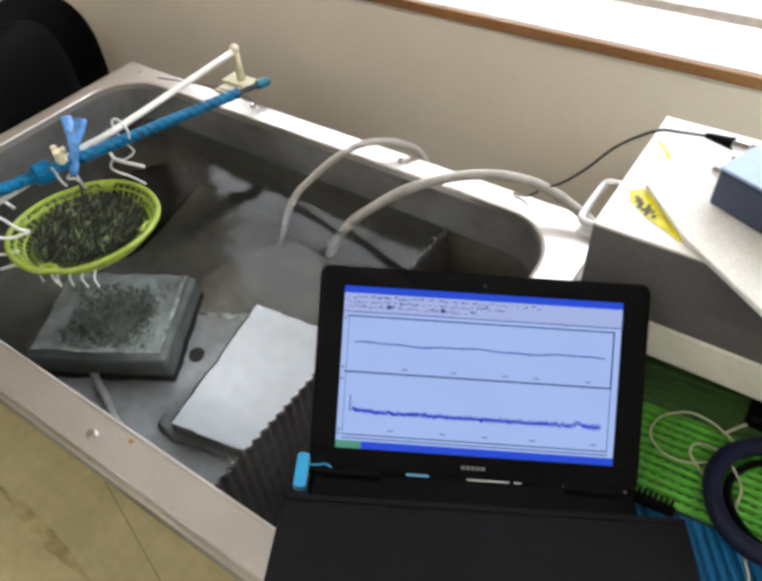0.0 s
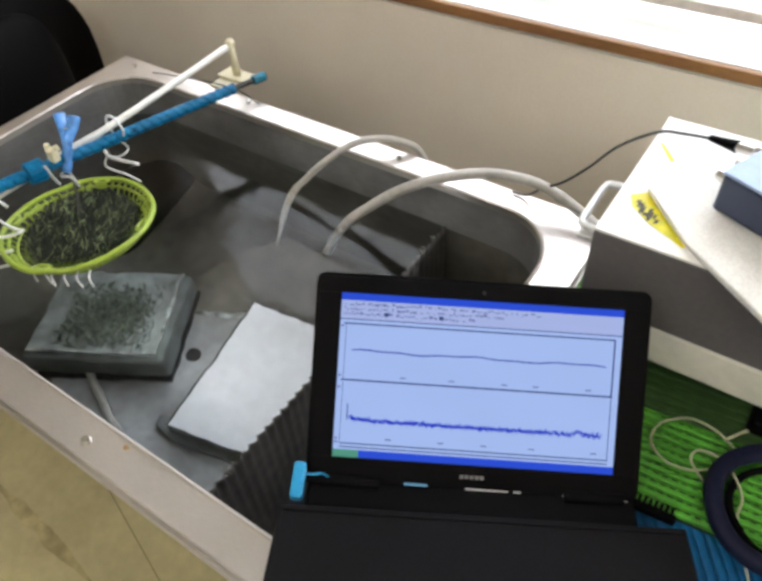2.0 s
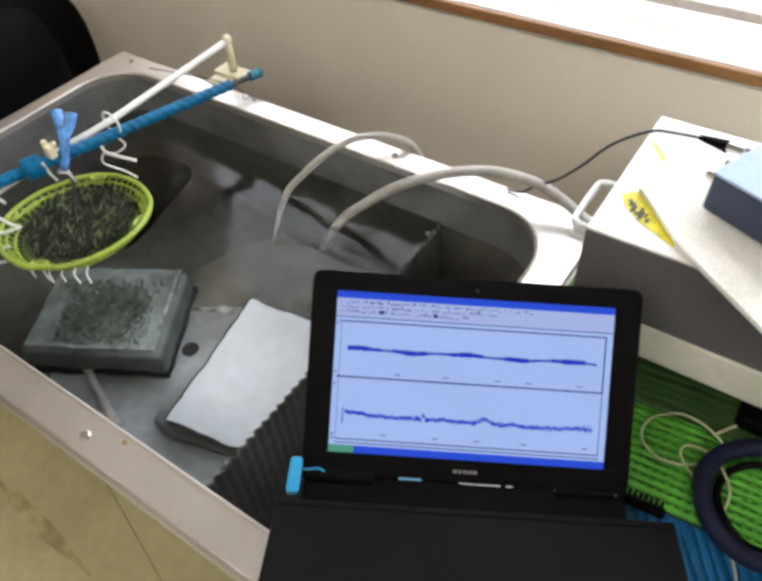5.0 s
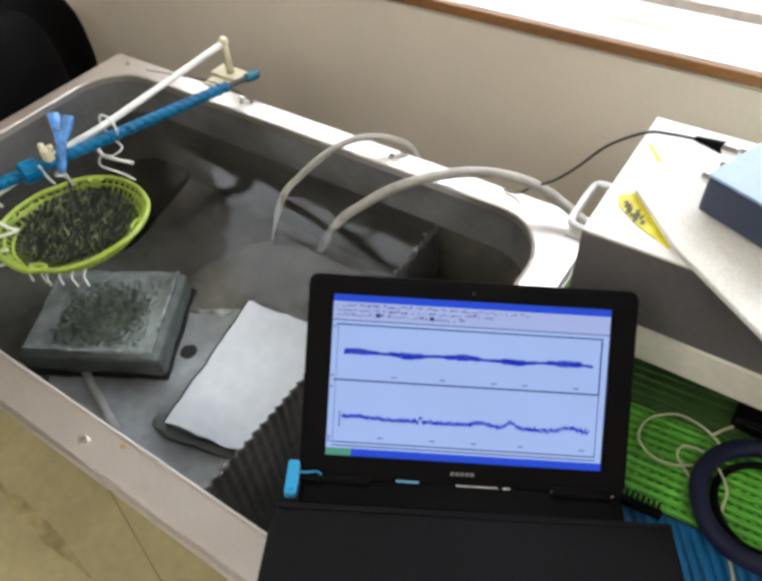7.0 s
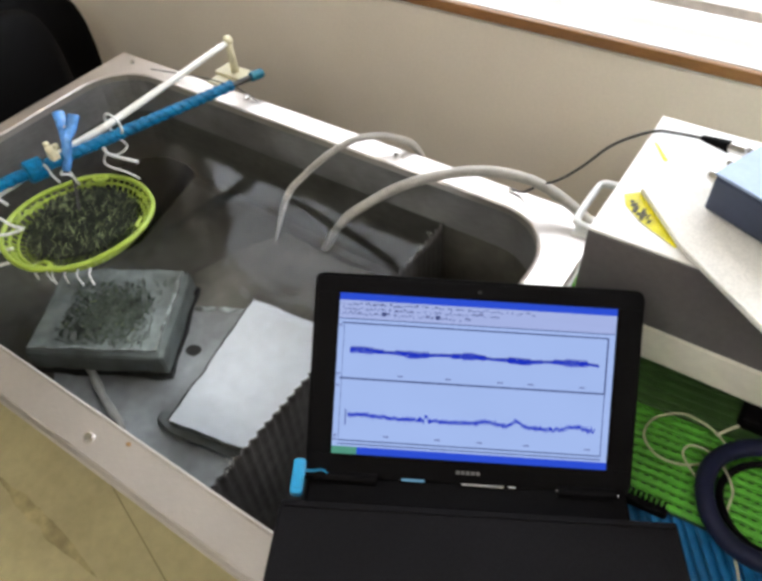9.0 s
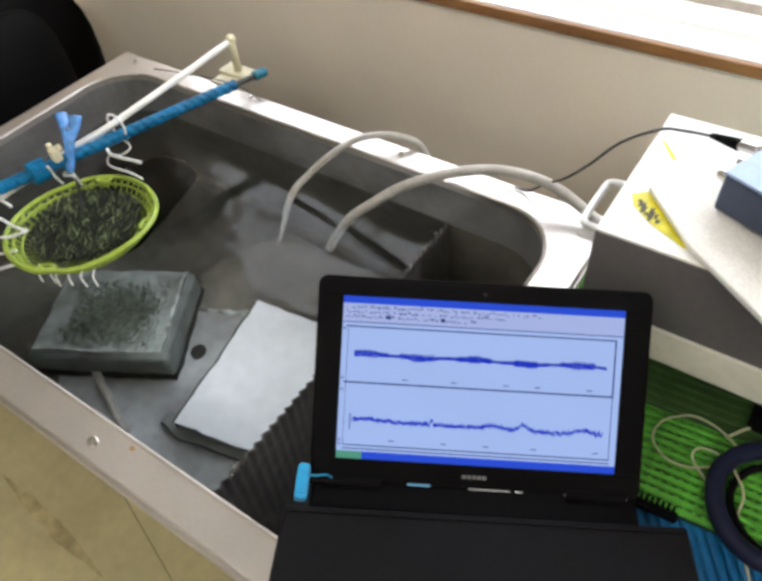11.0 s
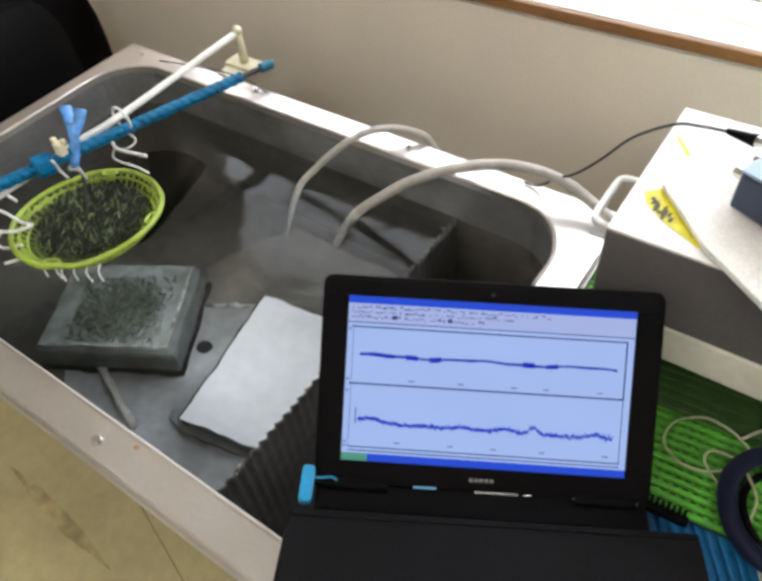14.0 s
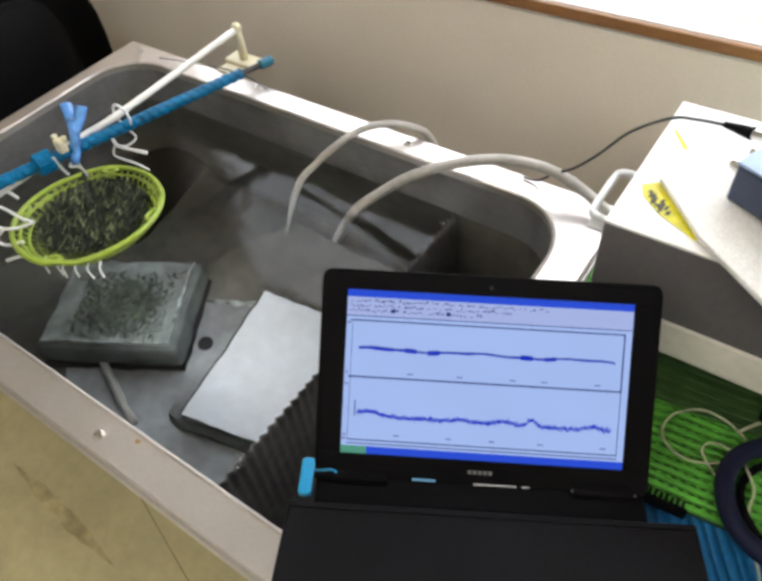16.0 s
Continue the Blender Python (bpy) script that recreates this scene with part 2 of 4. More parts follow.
def tube(pts, radius, sides=10, n=8, closed=False, ribs=0.0, bm=None, straight=False, flat=1.0):
    """A tube along a path; radius may be a function of 0..1; ribs: depth of rings along it."""
    bm = bm or bmesh.new()
    path = [Vector(q) for q in pts] if straight else smooth_path(pts, n, closed)
    k = len(path)
    up = Vector((0.13, 0.21, 0.97)).normalized()
    rings = []
    for i, q in enumerate(path):
        d = (path[(i + 1) % k] - path[i - 1]) if closed else (path[min(i + 1, k - 1)] - path[max(i - 1, 0)])
        d.normalize()
        s = d.cross(up)
        if s.length < 1e-4:
            s = d.cross(Vector((1, 0, 0)))
        s.normalize()
        up = s.cross(d).normalized()
        r = radius(i / (k - 1)) if callable(radius) else radius
        if ribs and i % 2:
            r -= ribs
        rings.append([bm.verts.new(q + (s * math.cos(a) + up * math.sin(a) * flat) * r) for a in
                      [2 * math.pi * j / sides for j in range(sides)]])
    for i in range(k if closed else k - 1):
        a, b = rings[i], rings[(i + 1) % k]
        for j in range(sides):
            bm.faces.new((a[j], a[(j + 1) % sides], b[(j + 1) % sides], b[j]))
    if not closed:
        bm.faces.new(rings[0][::-1])
        bm.faces.new(rings[-1])
    return bm


def cyl(x, y, z0, z1, r, sides=24, r2=None, bm=None, bevel=0.0):
    bm = bm or bmesh.new()
    g = bmesh.ops.create_cone(bm, cap_ends=True, segments=sides, radius1=r, radius2=r if r2 is None else r2, depth=z1 - z0,
                              matrix=Matrix.Translation((x, y, (z0 + z1) / 2)))
    if bevel:
        es = [e for e in {e for v in g["verts"] for e in v.link_edges} if len([f for f in e.link_faces if len(f.verts) > 4]) == 1]
        bmesh.ops.bevel(bm, geom=es, offset=bevel, segments=2, affect="EDGES", profile=0.5)
    return bm


def rounded(x0, y0, x1, y1, r, seg=8):
    out = []
    r = r if isinstance(r, tuple) else (r, r, r, r)
    for r, cx, cy, a0 in ((r[0], x1 - r[0], y1 - r[0], 0), (r[1], x0 + r[1], y1 - r[1], 90), (r[2], x0 + r[2], y0 + r[2], 180), (r[3], x1 - r[3], y0 + r[3], 270)):
        for i in range(seg + 1):
            a = radians(a0 + 90 * i / seg)
            out.append((cx + r * math.cos(a), cy + r * math.sin(a)))
    return out


def loft(loops, bm=None, cap_last=False, cap_first=False):
    """Faces between loops of equal length, each a list of 3D points."""
    bm = bm or bmesh.new()
    vs = [[bm.verts.new(p) for p in lp] for lp in loops]
    for a, b in zip(vs, vs[1:]):
        k = len(a)
        for i in range(k):
            bm.faces.new((a[i], a[(i + 1) % k], b[(i + 1) % k], b[i]))
    if cap_last:
        bm.faces.new(vs[-1])
    if cap_first:
        bm.faces.new(vs[0][::-1])
    return bm


# ---- setting ----
FZ = -0.80                                    # floor, below the tank's rim
CZ = 1.75                                     # ceiling
WY = 0.25                                     # face of the window wall
X0, X1, Y0 = -2.2, 3.4, -3.2
WIN = (-0.34, 3.1, 0.163, 1.2)                # window opening: x from, x to, z from, z to


def room():
    floor = link("floor", slab(X0, Y0, FZ - 0.1, X1, WY + 0.2, FZ - 0.004), JOINT)
    tagged(floor, "olive-yellow vinyl floor tiles with dark joints", "floor", kind="structure")
    turn = Matrix.Translation((0.172, -0.58, 0)) @ Matrix.Rotation(radians(-17.4), 4, "Z")

    def clip(poly, axis, limit, sign):
        out = []
        for a, b in zip(poly, poly[1:] + poly[:1]):
            da, db = sign * (limit - a[axis]), sign * (limit - b[axis])
            if da >= 0:
                out.append(a)
            if (da < 0) != (db < 0):
                out.append(a.lerp(b, da / (da - db)))
        return out
    for i in range(-4, 5):
        for j in range(-9, 6):
            x, y = i * 1.2 - 0.52, j * 0.45
            poly = [turn @ Vector((x + a, y + b, 0)) for a, b in ((0.0015, 0.0015), (1.1985, 0.0015), (1.1985, 0.4485), (0.0015, 0.4485))]
            for axis, limit, sign in ((0, X0, -1), (0, X1, 1), (1, Y0, -1), (1, WY + 0.1, 1)):
                poly = clip(poly, axis, limit, sign) if poly else poly
            if len(poly) > 2:
                link("tile", prism([(q.x, q.y) for q in poly], FZ - 0.004, FZ), FLOOR, floor)
    smear = []
    for side in (1, -1):
        for i in range(25):
            u = (i if side > 0 else 24 - i) / 24
            q = Vector((-0.06, -0.735, 0)).lerp(Vector((0.37, -0.765, 0)), u)
            smear.append((q.x, q.y + side * 0.017 * math.sin(math.pi * u) * (1 + 0.7 * noise.noise((u * 9, side, 0)))))
    link("stain", prism(smear, FZ + 0.0002, FZ + 0.0006), SMEAR, floor, "brown scuff mark on the floor")
    x0, x1, z0, z1 = WIN
    bm = slab(X0, WY, FZ, x0, WY + 0.15, CZ)
    slab(x1, WY, FZ, X1, WY + 0.15, CZ, bm=bm)
    slab(x0, WY, FZ, x1, WY + 0.15, z0 - 0.03, bm=bm)
    slab(x0, WY, z1, x1, WY + 0.15, CZ, bm=bm)
    yaw = Matrix.Translation((1.2, WY, 0)) @ Matrix.Rotation(radians(0.3), 4, "Z") @ Matrix.Translation((-1.2, -WY, 0))
    north = link("wall_north", bm, WALL)
    north.matrix_world = yaw
    tagged(north, "olive-beige painted wall below the window", "wall", kind="structure")
    tagged(link("wall_west", slab(X0 - 0.15, Y0, FZ, X0, WY + 0.15, CZ), WALL_PALE), "pale painted room wall", "wall", kind="structure")
    tagged(link("wall_east", slab(X1, Y0, FZ, X1 + 0.15, WY + 0.15, CZ), WALL_PALE), "pale painted room wall", "wall", kind="structure")
    tagged(link("wall_south", slab(X0 - 0.15, Y0 - 0.15, FZ, X1 + 0.15, Y0, CZ), WALL_PALE), "pale painted room wall", "wall", kind="structure")
    tagged(link("ceiling", slab(X0 - 0.15, Y0 - 0.15, CZ, X1 + 0.15, WY + 0.15, CZ + 0.1), CEIL), "white board ceiling", "ceiling", kind="structure")
    win = thing("window_1", "wide bright window with brown wooden sill and pale frame", "window")
    win["kind"] = "structure"
    win.matrix_world = yaw
    part("sill_trim", slab(x0 - 0.06, WY - 0.012, z0 - 0.0205, x1 + 0.06, WY - 0.0005, z0 - 0.001, 0.002), WOOD, win, "brown varnished wooden trim under the sill")
    part("window_sill", slab(x0, WY, z0 - 0.0295, x1, WY + 0.15, z0, 0.001), BOX_TOP, win, "white sill board")
    part("window_frame", slab(x0, WY + 0.085, z0 + 0.027, x1, WY + 0.12, z0 + 0.044, 0.002), FRAME, win)
    part("window_frame", slab(x0, WY + 0.085, z1 - 0.03, x1, WY + 0.12, z1, 0.002), FRAME, win)
    part("window_frame", slab(x0, WY + 0.085, z0 + 0.044, x0 + 0.03, WY + 0.12, z1 - 0.03, 0.002), FRAME, win)
    part("window_frame", slab(x1 - 0.03, WY + 0.085, z0 + 0.044, x1, WY + 0.12, z1 - 0.03, 0.002), FRAME, win)
    part("window_rail", slab(x0 + 0.03, WY + 0.09, 0.62, x1 - 0.03, WY + 0.115, 0.63, 0.002), FRAME, win)
    for a, b in ((x0 + 0.03, (x0 + x1) / 2 - 0.002), ((x0 + x1) / 2 + 0.002, x1 - 0.03)):
        for c, d in ((z0, z0 + 0.027), (z0 + 0.044, 0.62), (0.63, z1 - 0.03)):
            pane = part("pane", slab(a, WY + 0.100, c, b, WY + 0.105, d), GLASS, win)
            pane.visible_shadow = False
    tagged(link("backdrop", slab(x0 - 1.0, WY + 0.75, -0.6, x1 + 1.0, WY + 0.76, z1 + 0.9), OUTSIDE), "white overcast daylight outside the window",
           "sky", kind="structure")
    # ceiling lights out of view, added at guessed places to fill the room
    for k, (lx, ly) in enumerate(((0.3, -1.6), (2.2, -1.6))):
        lamp = thing("fill_ceiling_light", "unseen white ceiling light with tubes, added to fill the room", "ceiling light", group="ceiling lights")
        lamp.location = (lx, ly, CZ)
        part("housing", slab(-0.62, -0.14, -0.05, 0.62, 0.14, 0, 0.01), WHITE, lamp)
        for s in (-0.06, 0.06):
            part("tube", tube([(-0.58, s, -0.068), (0.58, s, -0.068)], 0.016, 12, straight=True), FILL_TUBE, lamp)


room()

# ---- the tank ----
ZW = -0.085                                   # water level
OUT = (-0.020, -0.711, 1.095, 0.008)
INN = (0.022, -0.656, 1.035, -0.044)
BOT = -0.36


def tank():
    t = thing("steel_tank", "brushed stainless steel tank on legs, half full of water", "tank")

    def lp(rect, r, z, grow=0.0):
        x0, y0, x1, y1 = rect
        r = (r, r, r * 0.6, r * 0.45)
        return [(x, y, z) for x, y in rounded(x0 - grow, y0 - grow, x1 + grow, y1 + grow, r)]
    rim = loft([lp(OUT, 0.004, -0.020, -0.012), lp(OUT, 0.004, -0.020, 0.0015), lp(OUT, 0.004, -0.015, 0.0025), lp(OUT, 0.004, -0.0125, 0.0005), lp(OUT, 0.004, -0.0125, -0.011), lp(OUT, 0.004, -0.0035, -0.011), lp(OUT, 0.004, -0.0035, -0.0035), lp(OUT, 0.004, -0.0012, -0.003), lp(OUT, 0.005, 0, -0.005),
                lp(INN, 0.106, 0.0, 0.006), lp(INN, 0.103, 0.0025, 0.003), lp(INN, 0.1, 0.0), lp(INN, 0.1, -0.012)])
    part("rim", rim, STEEL, t, smooth=False)
    # basin walls in a darker, duller grey than the rim
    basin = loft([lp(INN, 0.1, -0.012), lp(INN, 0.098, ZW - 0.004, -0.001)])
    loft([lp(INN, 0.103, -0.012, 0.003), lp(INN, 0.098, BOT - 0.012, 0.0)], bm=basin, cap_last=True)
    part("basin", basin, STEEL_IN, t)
    # below the waterline the colour is darkened to take in the shade
    lining = loft([lp(INN, 0.098, ZW - 0.004, -0.001), lp(INN, 0.095, BOT + 0.02, -0.004), lp(INN, 0.08, BOT + 0.005, -0.010),
                   lp(INN, 0.065, BOT, -0.025)], cap_last=True)
    part("lining", lining, STEEL_SHADED, t, "submerged steel in olive-grey, darkened for the shade under water")
    # paler patch: daylight falling on the bottom, put into the colour
    ring = [Vector(q) for q in ((0.47, -0.085), (0.815, -0.085), (0.815, -0.232), (0.61, -0.243), (0.42, -0.343), (0.385, -0.26), (0.42, -0.16))]
    pts = []
    for a, b in zip(ring, ring[1:] + ring[:1]):
        side = (b - a).orthogonal().normalized()
        pts += [tuple(a.lerp(b, i / 10) + side * 0.008 * noise.noise((a.x * 40 + i * 0.5, a.y * 40, 1))) for i in range(10)]
    part("lit_patch", prism(pts, BOT + 0.0002, BOT + 0.001), LIT_BOTTOM, t, "pale olive patch drawing the daylit part of the tank's bottom")
    part("bottom_sheet", prism([(0.29, -0.42), (0.615, -0.2482), (0.80, -0.24), (0.80, -0.618), (0.37, -0.618), (0.31, -0.56)], BOT + 0.0002, BOT + 0.003, 0.001), BED, t, "blue-grey sheet lining the tank's bottom")
    for x, y in ((0.32, -0.42), (0.95, -0.42), (0.30, -0.10), (0.95, -0.10)):
        part("leg", tube([(x, y, FZ), (x, y, BOT - 0.010)], 0.019, 14, straight=True), STEEL_BRIGHT, t)
    for x, y, r in ((0.358, -0.006, 0.006), (0.719, -0.018, 0.006), (0.703, -0.688, 0.0075), (0.04, -0.02, 0.005)):
        part("screw", cyl(x, y, 0.0, 0.0045, r, 16, r * 0.7), STEEL_BRIGHT, t)
    bm = cyl(0.5134, -0.4102, BOT + 0.0031, BOT + 0.0040, 0.014, 20)
    part("drain", bm, DARK, t, "dark drain hole in the tank's bottom")
    part("seam", tube([(0.4253, -0.3483, BOT + 0.003), (0.5514, -0.2816, BOT + 0.003)], 0.0055, 8, straight=True), BLOCK_EDGE, t)
    part("stain", prism([(0.752 + 0.004 * math.cos(a) * (1 + 0.3 * math.sin(3 * a)), -0.668 + 0.003 * math.sin(a)) for a in
                         [i * 0.52 for i in range(12)]], 0.0004, 0.0009), STAIN, t, "small rust spot")
    return t


tank()


def water():
    nx, ny = 230, 190
    x0, y0, x1, y1 = INN[0] - 0.002, INN[1] - 0.03, 0.834, INN[3] + 0.03
    me = bpy.data.meshes.new("water")
    vs, fs = [], []
    for j in range(ny + 1):
        for i in range(nx + 1):
            x, y = x0 + (x1 - x0) * i / nx, y0 + (y1 - y0) * j / ny
            h = 0.0008 * noise.noise((x * 11, y * 11, 0)) + 0.0004 * noise.noise((x * 34, y * 34, 3)) + 0.00013 * noise.noise((x * 85, y * 85, 7))
            d = math.hypot(x - 0.30, y + 0.40)
            h += 0.0003 * math.sin(d * 170 + 2 * noise.noise((x * 9, y * 9, 5))) * math.exp(-d * 6)
            vs.append((x, y, h))
    for j in range(ny):
        for i in range(nx):
            a = j * (nx + 1) + i
            fs.append((a, a + 1, a + nx + 2, a + nx + 1))
    me.from_pydata(vs, [], fs)
    me.materials.append(WATER)
    for p in me.polygons:
        p.use_smooth = True
    ob = new("water", me)
    ob.location = (0, 0, ZW)
    ob.visible_shadow = False
    return tagged(ob, "clear rippled water filling the steel tank", "water", kind="structure")


WATER_SHEET = water()


def corrugated_partition():
    t = thing("corrugated_partition", "dark corrugated plastic plate standing across the tank", "partition")
    n = 37
    front, rear = [], []
    # nearly flat below, deeper waves towards the toothed upper edge
    for z, wave in ((BOT, 0.0002), (-0.125, 0.0003), (-0.096, 0.0026), (-0.082, 0.0048)):
        rowf, rowr = [], []
        for i in range(n * 4 + 1):
            y = -0.650 + 0.602 * i / (n * 4)
            x = 0.832 + (0.0, wave, 0.0, -wave)[i % 4]
            top = 0.004 * math.sin(i * 1.57) + random.uniform(-0.0015, 0.0015) if z == -0.082 else 0.0
            rowf.append((x + 0.0012, y, z + top))
            rowr.append((x - 0.0012, y, z + top))
        front.append(rowf)
        rear.append(rowr)
    bm = bmesh.new()
    grid = [[bm.verts.new(q) for q in row] for row in front + rear[::-1]]
    for lo, hi in zip(grid, grid[1:]):
        for i in range(n * 4):
            bm.faces.new((lo[i], lo[i + 1], hi[i + 1], hi[i]))
    part("plate", bm, RIBBED, t, smooth=True)
    part("foot", slab(0.822, -0.645, BOT, 0.842, -0.052, BOT + 0.012, 0.003), RIBBED, t)
    bm = bmesh.new()
    for k in range(20):
        s = random.random()
        y = (-0.155 + 0.10 * s) if k % 2 else (-0.615 + 0.05 * s)
        bmesh.ops.create_icosphere(bm, subdivisions=1, radius=random.uniform(0.0007, 0.0019),
                                   matrix=Matrix.Translation((0.828 + random.uniform(-0.008, 0.006), y, ZW + 0.001)))
    part("foam", bm, FOAM, t, "white bubbles caught at the edge")


corrugated_partition()


def white_panel():
    t = thing("submerged_sheet", "smooth white panel lying under water in the tank", "panel")
    corners = [Vector(c) for c in ((0.548, -0.272), (0.598, -0.548), (0.80, -0.505), (0.80, -0.236))]
    pts = []
    for k in range(4):
        a, b = corners[k], corners[(k + 1) % 4]
        side = (b - a).orthogonal().normalized()
        for i in range(24):
            q = a.lerp(b, i / 24) + side * 0.0022 * noise.noise((k * 5 + i * 0.37, 0.5, 0))
            pts.append((q.x, q.y))
    part("plate", prism(pts, BOT + 0.036, BOT + 0.040, 0.0), PANEL, t)
    part("base_plate", prism([(0.590, -0.45), (0.588, -0.525), (0.562, -0.534), (0.568, -0.552), (0.61, -0.560), (0.717, -0.535), (0.795, -0.515), (0.795, -0.45)], BOT + 0.003, BOT + 0.015, 0.003), PANEL_EDGE, t, "grey plate under the sheet")
    # dark line for the shade on the panel's left edge
    part("edge_shade", tube([(0.5475, -0.2735, BOT + 0.0385), (0.5975, -0.5475, BOT + 0.0385)], 0.0022, 6, straight=True), DARK, t, "thin dark line drawing the shade along the panel's edge")
    part("core", prism([(0.5495, -0.2735), (0.5995, -0.5465), (0.798, -0.504), (0.798, -0.2375)], BOT + 0.0152, BOT + 0.036), PANEL_EDGE, t, "grey edge of the panel")


white_panel()


def submerged_block():
    t = thing("submerged_block", "grey block with a frosted top plate under water", "block",
              Matrix.Translation((0.3547, -0.447, BOT + 0.003)) @ Matrix.Rotation(radians(30.2), 4, "Z"))
    # black slab draws the shadow round the block's foot
    part("base_shade", slab(-0.128, -0.112, 0, 0.1355, 0.100, 0.007, 0.003), DARK, t, "black slab drawing the shadow at the block's foot")
    part("body", slab(-0.124, -0.106, 0.0072, 0.131, 0.098, 0.078, 0.010), BLOCK, t)
    part("top_plate", slab(-0.118, -0.0955, 0.0782, 0.118, 0.0955, 0.087, 0.003), BLOCK_TOP, t, "mottled frosted plate with pale edges")
    part("edge_strip", slab(0.1125, -0.0955, 0.0872, 0.118, 0.0955, 0.0895, 0.001), BLOCK_EDGE, t, "pale edge strip")
    part("edge_strip", slab(-0.118, -0.0965, 0.0872, 0.112, -0.092, 0.0890, 0.001), BLOCK_EDGE, t, "pale edge strip")
    # flat strands on the top plate stand in for the basket's shadow
    g = thing("basket_shadow_tuft", "dark green strands drawing the basket's shadow on the submerged block", "algae", Matrix.Translation((0.372, -0.455, BOT + 0.0902)) @ Matrix.Rotation(radians(30.2), 4, "Z"))
    for name, count, material, length in (("dark_tangle", 1700, BASKET_SHADE, 0.020), ("pale_tangle", 150, WEED_PALE, 0.009)):
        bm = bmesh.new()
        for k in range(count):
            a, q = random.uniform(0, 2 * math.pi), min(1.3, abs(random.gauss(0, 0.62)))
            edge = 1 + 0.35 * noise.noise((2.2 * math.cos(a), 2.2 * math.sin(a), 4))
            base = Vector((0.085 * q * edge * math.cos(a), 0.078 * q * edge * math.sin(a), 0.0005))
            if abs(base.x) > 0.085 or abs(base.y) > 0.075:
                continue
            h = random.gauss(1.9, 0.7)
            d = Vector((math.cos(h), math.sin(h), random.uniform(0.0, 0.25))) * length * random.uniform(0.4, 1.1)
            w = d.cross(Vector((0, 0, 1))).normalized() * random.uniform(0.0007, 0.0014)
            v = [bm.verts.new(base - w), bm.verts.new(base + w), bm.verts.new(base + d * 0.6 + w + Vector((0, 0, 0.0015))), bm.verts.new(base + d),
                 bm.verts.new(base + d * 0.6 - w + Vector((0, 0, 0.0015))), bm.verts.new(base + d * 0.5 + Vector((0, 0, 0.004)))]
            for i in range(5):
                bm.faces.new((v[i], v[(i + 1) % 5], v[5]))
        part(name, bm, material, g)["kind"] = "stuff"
    p = thing("white_tube", "pale plastic tube lying on the tank's bottom", "tube")
    part("pipe", tube([(0.378, -0.540, BOT + 0.0105), (0.452, -0.569, BOT + 0.0105), (0.530, -0.597, BOT + 0.0105)], 0.0072, 10, 6), HOSE, p, smooth=True)


submerged_block()


def hoses():
    a = thing("corrugated_hose", "grey ribbed hose bent over the tank's rim into the water", "hose", group="hoses")
    part("hose", tube([(0.562, -0.198, -0.175), (0.548, -0.135, -0.085), (0.574, -0.1, -0.04), (0.619, -0.077, 0.008), (0.65, -0.045, 0.027), (0.681, -0.014, 0.027),
                       (0.712, 0.004, 0.02), (0.736, 0.02, 0.0), (0.75, 0.03, -0.06), (0.75, 0.03, -0.2)], lambda u: 0.0068 * min(1.0, 0.25 + u * 9), 12, 16, ribs=0.0012), HOSE, a)
    b = thing("smooth_hose", "grey plastic hose curving from the water to the white case", "hose", group="hoses")
    part("hose", tube([(0.647, -0.158, -0.18), (0.677, -0.139, -0.085), (0.727, -0.118, -0.03), (0.787, -0.101, 0.02), (0.849, -0.068, 0.045),
                       (0.911, -0.04, 0.055), (0.97, -0.023, 0.05), (1.017, -0.018, 0.035), (1.067, -0.028, 0.02), (1.12, -0.05, 0.01), (1.2, -0.09, 0.012)], 0.0084, 14, 12),
         HOSE, b, smooth=True)
    part("collar", tube([(1.009, -0.0185, 0.0375), (1.018, -0.018, 0.0345)], 0.0096, 14, straight=True), HOSE, b)


hoses()


